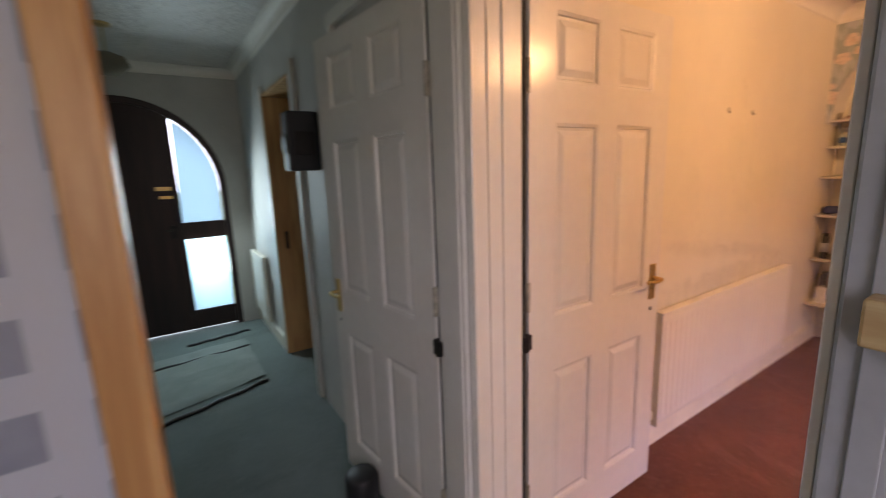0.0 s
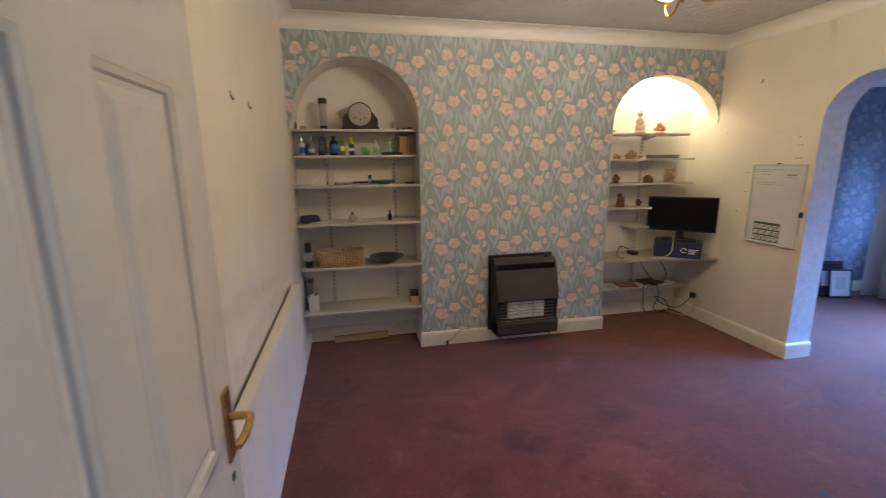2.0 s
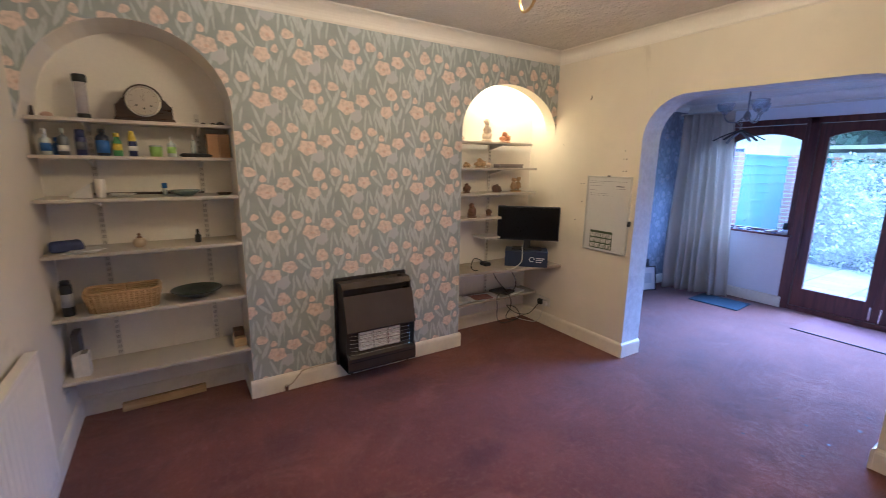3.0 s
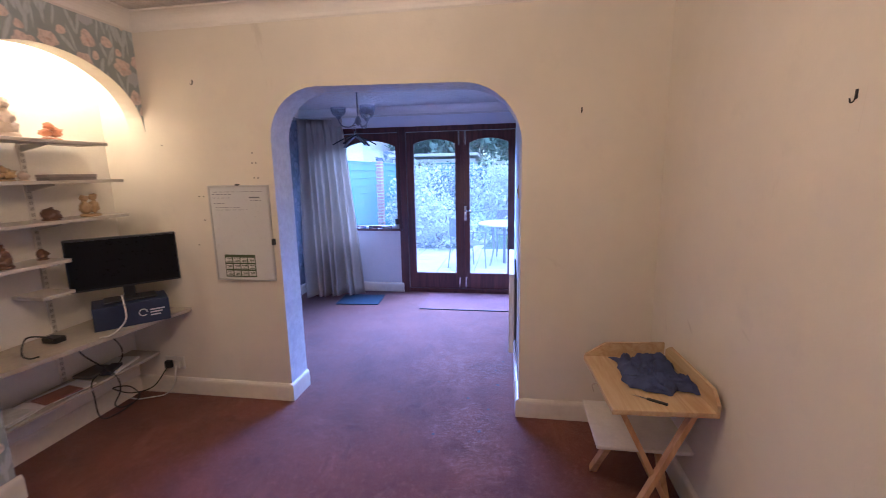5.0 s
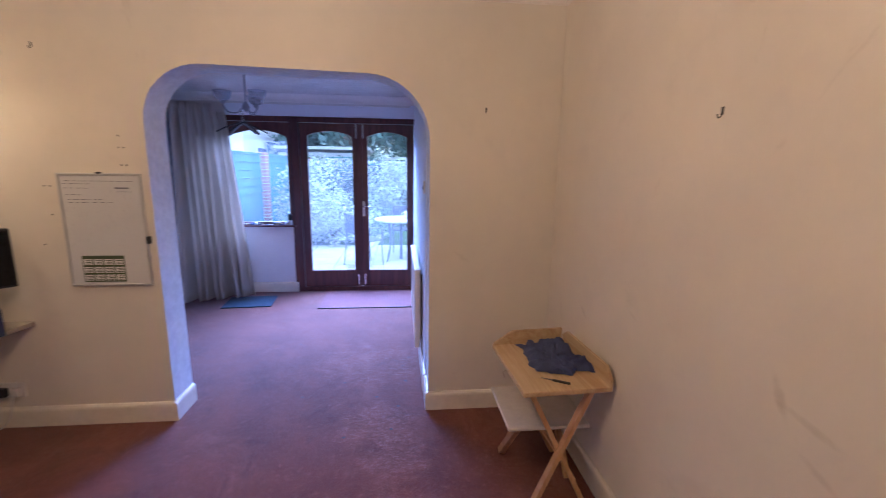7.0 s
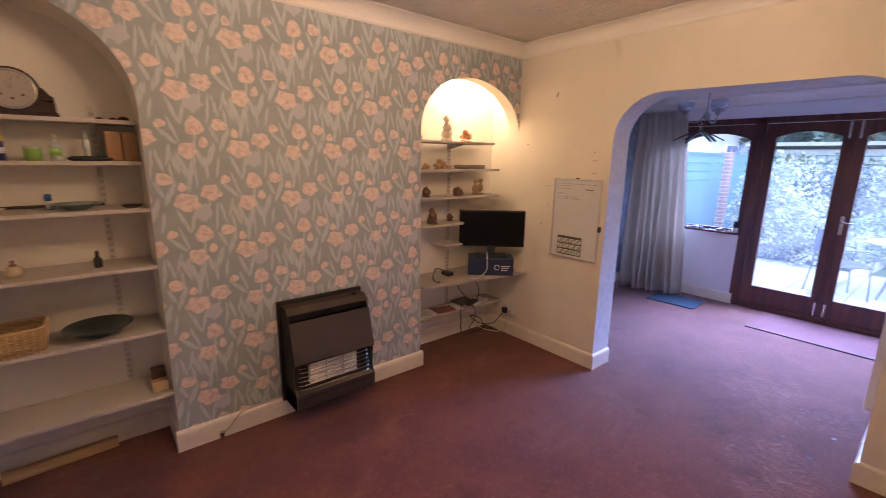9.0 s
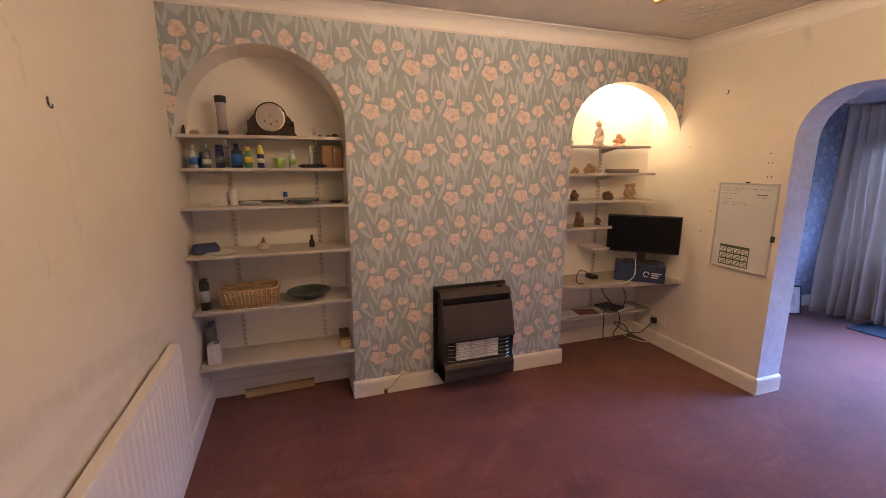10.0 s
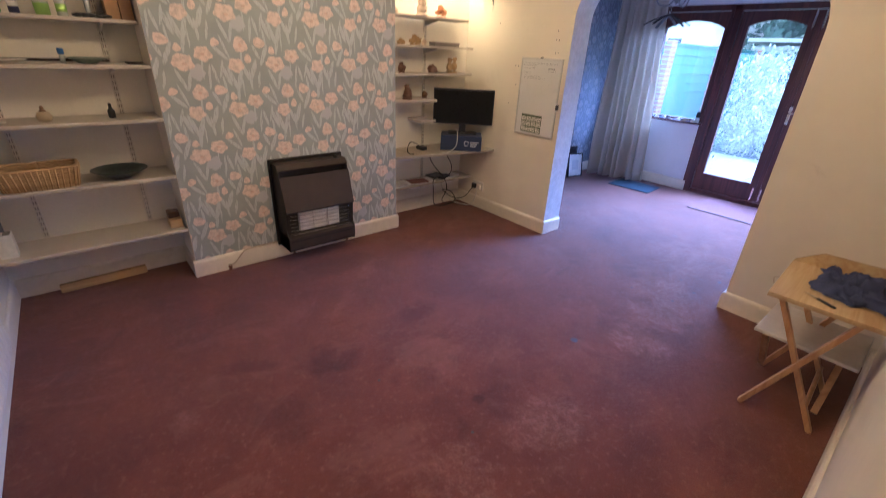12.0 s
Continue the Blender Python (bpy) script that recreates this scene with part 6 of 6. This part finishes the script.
# scuffs and dents in the dining room carpet
for x, y, r, m in ((2.168, -1.15, 0.022, DARKSTONE), (2.02, -2.06, 0.010, DARKSTONE), (2.28, -2.0, 0.009, DARKSTONE), (1.98, -2.3, 0.011, DARKSTONE), (2.6, -2.45, 0.009, DARKSTONE), (2.05, -0.25, 0.008, DARKSTONE), (2.8, -3.3, 0.01, DARKSTONE), (1.93, -2.62, 0.013, DARKSTONE), (2.12, -2.42, 0.010, DARKSTONE), (1.90, -3.0, 0.010, DARKSTONE), (2.35, -2.62, 0.008, DARKSTONE), (1.95, -2.85, 0.009, DARKSTONE), (2.55, -0.1, 0.008, DARKSTONE)):
    bm = bmesh.new()
    bmesh.ops.create_circle(bm, cap_ends=True, segments=14, radius=r)
    for v in bm.verts:
        v.co *= 1 + 0.35 * noise.noise(v.co * 60 + Vector((x, y, 0)) * 7)
        v.co.z = 0.0025
    single("carpet_mark", bm, m, "dark dent worn into the red carpet", "mark", "carpet marks", at=pose(x, y, 0, 0, 0, 30 * x))


# ---- garden ----
GROUND = -0.14
LAWN = surface("lawn_grass", (0.07, 0.12, 0.03), 0.95, vary=0.3, scale=3, fine=200, bump=0.8, dist=0.02)
PAVING = surface("pale_paving", (0.47, 0.455, 0.43), 0.85, vary=0.12, scale=3, fine=60, bump=0.3)
FENCE = surface("teal_fence_paint", (0.045, 0.18, 0.165), 0.8, vary=0.2, scale=6, fine=40, bump=0.3)
BRICKM = surface("garden_brick", (0.36, 0.16, 0.10), 0.85, vary=0.2, scale=20, fine=90, bump=0.4)
single("ground", box(-60, 60, -90, 60, GROUND - 0.5, GROUND - 0.02), LAWN, "grass ground of the garden and beyond", kind="structure")
slab = finish("paving_slab", box(-0.295, 0.295, -0.295, 0.295, 0, 0.03, 0.006), PAVING)
patio = single("patio", box(0.6, 4.4, -8.4, YG - 0.15, GROUND - 0.02, GROUND - 0.004), surface("patio_joints", (0.28, 0.26, 0.23), 0.9), "pale paved patio outside the french doors", kind="structure")
for i in range(6):
    for j in range(6):
        o = new("paving_slab", slab)
        o.parent = patio
        o.location = (0.92 + 0.605 * i, -5.38 - 0.605 * j, GROUND - 0.02)


def foliage(centre, radius, count, leaf, seed, squash=(1, 1, 1), bm=None, lift=0.0):
    """A crown of many small leaves gathered in clumps, with gaps and an uneven outline."""
    rnd = random.Random(seed)
    bm = bm or bmesh.new()
    clumps = []
    for _ in range(max(8, count // 60)):
        d = Vector((rnd.gauss(0, 1), rnd.gauss(0, 1), rnd.gauss(0, 1))).normalized() * radius * rnd.uniform(0.35, 1.0)
        clumps.append((d, radius * rnd.uniform(0.16, 0.34)))
    for _ in range(count):
        c, r = rnd.choice(clumps)
        p = c + Vector((rnd.gauss(0, 0.5), rnd.gauss(0, 0.5), rnd.gauss(0, 0.5))) * r
        p = Vector((p.x * squash[0], p.y * squash[1], p.z * squash[2])) + Vector(centre)
        p.z = max(p.z, lift)
        a = Vector((rnd.gauss(0, 1), rnd.gauss(0, 1), rnd.gauss(0, 1))).normalized()
        b = a.orthogonal().normalized()
        s = leaf * rnd.uniform(0.6, 1.4)
        vs = [bm.verts.new(p + q) for q in (-a * s, b * s * 0.45, a * s, -b * s * 0.45)]
        bm.faces.new(vs)
    return bm


def leaves(name, c, vary=0.35):
    n = Nodes(name)
    geo = n.t.nodes.new("ShaderNodeNewGeometry")
    n.colour(n.mix(geo.outputs["Random Per Island"], tuple(v * (1 - vary) for v in c), tuple(min(1, v * (1 + vary)) for v in c)))
    n.set(roughness=0.55)
    return n.m


DARKLEAF, MIDLEAF, PALELEAF, BLOSSOM = leaves("dark_leaves", (0.075, 0.125, 0.09)), leaves("mid_green_leaves", (0.075, 0.125, 0.075)), leaves("pale_green_leaves", (0.26, 0.34, 0.19), 0.25), leaves("pale_variegated_leaves", (0.46, 0.50, 0.38), 0.22)
BARK = surface("bark", (0.12, 0.09, 0.06), 0.9, vary=0.3, scale=10, fine=60, bump=0.8)


def bush(at, radius, count, leaf, material, seed, squash, label):
    b = thing("bush", (at[0], at[1], GROUND - 0.02), label, "bush")
    bm = bmesh.new()
    rnd = random.Random(seed)
    for k in range(6):
        a = 2 * math.pi * k / 6
        tube(curve([(0, 0, 0), (0.2 * radius * math.cos(a), 0.2 * radius * math.sin(a), radius * 0.5), (0.55 * radius * math.cos(a), 0.55 * radius * math.sin(a), radius * rnd.uniform(0.8, 1.1))], 4), 0.012, 5, bm)
    part("stems", bm, BARK, b)
    c = part("crown", foliage((0, 0, radius * squash[2] * 0.95), radius, count, leaf, seed, squash, None, 0.02), material, b)
    return b


bush((3.35, -8.9), 0.72, 5200, 0.034, BLOSSOM, 1, (1.25, 0.9, 0.72), "bright variegated bush beside the patio")
bush((2.75, -9.6), 0.6, 3600, 0.036, PALELEAF, 2, (1.2, 1, 0.8), "pale green bush behind the patio")
bush((4.35, -7.2), 0.62, 4200, 0.032, MIDLEAF, 3, (1.0, 1.5, 0.62), "low green shrub under the fence")
bush((3.95, -9.7), 0.9, 5600, 0.040, BLOSSOM, 4, (0.75, 1.2, 1.1), "tall pale shrub along the fence")
bush((2.15, -11.8), 1.0, 5200, 0.048, BLOSSOM, 5, (1, 1, 1.1), "tall pale flowering shrub by the back fence")
bush((3.7, -12.6), 1.0, 4200, 0.05, MIDLEAF, 6, (1.3, 1, 1.0), "green shrub below the trellis")
bush((0.7, -12.4), 0.9, 3200, 0.05, PALELEAF, 8, (1.2, 1, 0.9), "pale shrub beside the slatted fence")


def tree(at, height, crown, count, seed, label):
    t = thing("tree", (*at, GROUND - 0.02), label, "tree", "trees behind the garden")
    bm = bmesh.new()
    rnd = random.Random(seed)
    for k in range(6):
        r0, r1 = 0.22 * (1 - k / 7), 0.22 * (1 - (k + 1) / 7)
        z0, z1 = height * 0.75 * k / 6, height * 0.75 * (k + 1) / 6
        lathe([(r0, z0), (r1, z1)], 10, bm)
    for k in range(9):
        a, z = rnd.uniform(0, 6.28), height * rnd.uniform(0.3, 0.7)
        tube(curve([(0, 0, z), (crown * 0.4 * math.cos(a), crown * 0.4 * math.sin(a), z + 0.5), (crown * 0.8 * math.cos(a), crown * 0.8 * math.sin(a), z + 1.2)], 4), 0.05, 6, bm)
    part("trunk", bm, BARK, t)
    part("crown", foliage((0, 0, height * 0.52), crown, count, 0.20, seed, (1.2, 1.0, 1.25), None, 0.3), DARKLEAF, t)


for i, (x, y, h, c) in enumerate(((3.2, -20.5, 6.5, 2.7), (0.2, -21.5, 7.0, 3.0), (-3.2, -20.0, 6.0, 2.6), (6.0, -23.5, 6.5, 2.5), (1.8, -23.0, 7.5, 3.0), (4.6, -19.4, 5.2, 2.4), (1.2, -18.6, 4.8, 2.3), (-1.4, -18.8, 5.0, 2.4), (2.9, -18.2, 4.4, 2.0))):
    tree((x, y), h, c, 4200, 20 + i, "dark leafy tree beyond the back fence")

# boundary fence along the east side: waney boards between brick piers
fe = thing("boundary_fence", (5.05, -5.3, GROUND - 0.02), "teal painted board fence between brick piers", "fence")
board_mesh = finish("fence_board", prism([(0, 0), (0.35, 0.012), (0.7, -0.008), (1.2, 0.012), (1.6, 0.0), (1.95, 0.01), (1.95, 0.19), (0, 0.19)], "x", -0.012, 0.012), FENCE)
for p in range(5):
    for k in range(11):
        o = new("fence_board", board_mesh)
        o.parent = fe
        o.matrix_parent_inverse = Matrix()
        o.matrix_basis = pose(0.006 * (k % 2), -2.35 * p - 2.2, 0.05 + 0.165 * k, 0, 9, 0)
    part("capping", box(-0.03, 0.03, -2.35 * p - 2.2, -2.35 * p - 0.25, 1.87, 1.90), FENCE, fe)
brick = finish("brick", box(-0.1125, 0.1125, -0.05, 0.05, 0, 0.065, 0.004), BRICKM)
for p in range(5):
    pier = part("brick_pier", box(-0.105, 0.105, -2.35 * p - 2.435, -2.35 * p - 2.225, 0, 1.93), PAVING, fe, "square brick pier")
    for c in range(25):
        for s in (-1, 1):
            o = new("brick", brick)
            o.parent = pier
            o.matrix_basis = pose(0 if c % 2 else s * 0.0565, -2.35 * p - 2.33 + (s * 0.0565 if c % 2 else 0), 0.01 + 0.077 * c, 0, 0, 0 if c % 2 else 90)

# back of the garden: slatted fence, trellis, posts and a washing line
bf = thing("slatted_fence", (0.4, -14.2, GROUND - 0.02), "pale slatted timber fence at the end of the garden", "fence")
SLATW = surface("weathered_slats", (0.42, 0.40, 0.36), 0.85, vary=0.15, scale=6)
slat = finish("slat", box(-2.0, 2.0, -0.012, 0.012, 0, 0.085, 0.003), SLATW)
for k in range(15):
    o = new("slat", slat)
    o.parent = bf
    o.matrix_basis = pose(0, 0, 0.12 + 0.125 * k)
for x in (-2.0, 0.0, 2.0):
    part("post", box(x - 0.05, x + 0.05, 0.012, 0.10, 0, 2.05), SLATW, bf)
tr = thing("trellis", (3.4, -14.0, GROUND - 0.02), "square wooden trellis panel", "trellis")
for k in range(10):
    part("lath", box(-0.9 + 0.2 * k - 0.012, -0.9 + 0.2 * k + 0.012, -0.01, 0.01, 0, 1.95), FENCE, tr)
    part("lath", box(-0.92, 0.92, 0.01, 0.022, 0.1 + 0.2 * k, 0.125 + 0.2 * k), FENCE, tr)
sd = thing("garden_shed", (4.6, -16.2, GROUND - 0.02), "weathered low outbuilding beyond the trellis", "shed")
RENDER_W = surface("pale_render", (0.66, 0.64, 0.60), 0.85, vary=0.06)
part("wall", box(-1.5, 1.5, -1.0, 1.0, 0, 2.1), SLATW, sd)
part("roof", prism([(-1.15, 2.1), (1.15, 2.2), (1.15, 2.3), (-1.15, 2.2)], "x", -1.6, 1.6), SLATW, sd)
wlp = thing("washing_line", (0, 0, 0), "thin washing line across the garden", "washing line")
part("line", tube([(5.0, -7.0, 2.75), (2.7, -9.5, 2.42), (0.4, -12.0, 2.25)], 0.007, 6), PAPERWHITE, wlp)
part("post", tube([(0.4, -12.0, GROUND), (0.4, -12.0, 2.3)], 0.03), SLATW, wlp)

# neighbouring house
hs = thing("neighbour_house", (11.5, -19.0, GROUND - 0.02), "pale rendered house beyond the boundary fence", "house")
part("wall", box(-4, 4, -3, 3, 0, 5.2), RENDER_W, hs)
ROOFT = surface("brown_roof_tile", (0.20, 0.12, 0.09), 0.85, vary=0.2, scale=4)
part("roof", prism([(-3.4, 5.1), (3.4, 5.1), (0, 7.4)], "x", -4.3, 4.3), ROOFT, hs)
for x, z in ((-3.0, 1.2), (-1.0, 1.2), (1.2, 1.2), (-3.0, 3.5), (-1.0, 3.5), (1.2, 3.5)):
    w = part("window", box(x - 0.05, x + 1.05, 3.0, 3.05, z - 0.05, z + 1.15), WHITEP, hs, "white framed window")
    part("glazing", box(x, x + 0.47, 3.05, 3.06, z, z + 1.1), SCREEN, w)
    part("glazing", box(x + 0.53, x + 1.0, 3.05, 3.06, z, z + 1.1), SCREEN, w)
for y, z in ((-1.8, 1.2), (0.6, 1.2), (-1.8, 3.5), (0.6, 3.5)):
    w = part("window", box(-4.05, -4.0, y - 0.05, y + 1.05, z - 0.05, z + 1.15), WHITEP, hs, "white framed window")
    part("glazing", box(-4.06, -4.05, y, y + 0.47, z, z + 1.1), SCREEN, w)
    part("glazing", box(-4.06, -4.05, y + 0.53, y + 1.0, z, z + 1.1), SCREEN, w)

# patio table and chairs
pt = thing("patio_table", (1.95, -7.3, GROUND + 0.008), "round white patio table with dark metal legs", "table")
part("tabletop", lathe([(0.45, 0.70), (0.46, 0.71), (0.46, 0.725), (0.45, 0.73)], 36), WHITEP, pt)
part("pole", tube([(0, 0, 0.0), (0, 0, 0.7)], 0.025), GREYP, pt)
for k in range(4):
    a = radians(45 + 90 * k)
    part("leg", tube(curve([(0.34 * math.cos(a), 0.34 * math.sin(a), 0.0), (0.26 * math.cos(a), 0.26 * math.sin(a), 0.3), (0.30 * math.cos(a), 0.30 * math.sin(a), 0.70)], 5), 0.014), GREYP, pt)
pc = thing("patio_chair", (1.9, -8.1, GROUND + 0.008), "dark metal patio chair drawn up to the table", "chair", "patio chairs")
part("seat", box(-0.22, 0.22, -0.22, 0.22, 0.42, 0.445, 0.01), GREYP, pc)
part("backrest", box(-0.22, 0.22, -0.24, -0.215, 0.55, 0.86, 0.01), GREYP, pc)
for x in (-0.2, 0.2):
    part("leg", tube(curve([(x, 0.23, 0), (x, 0.2, 0.42), (x, 0.2, 0.62), (x, -0.2, 0.64)], 4), 0.011), GREYP, pc)
    part("leg", tube(curve([(x, -0.28, 0), (x, -0.22, 0.45), (x, -0.24, 0.87)], 4), 0.011), GREYP, pc)
copy_thing(pc, pose(1.15, -7.5, GROUND + 0.008, 0, 0, -80))
copy_thing(pc, pose(2.55, -6.85, GROUND + 0.008, 0, 0, 125))
jug = thing("watering_can", (1.85, -7.2, GROUND + 0.74), "small white jug standing on the patio table", "jug")
part("body", lathe([(0.05, 0), (0.055, 0.02), (0.045, 0.12), (0.035, 0.14)], 16), WHITEP, jug, smooth=True)
part("handle", tube(curve([(0.045, 0, 0.12), (0.085, 0, 0.1), (0.08, 0, 0.05), (0.05, 0, 0.03)], 5), 0.006), WHITEP, jug)
single("patio_kerb", bar((2.75, -6.6, GROUND + 0.03), (2.35, -10.5, GROUND + 0.03), 0.12, 0.10), PAVING, "low pale kerb beside the patio", "kerb")
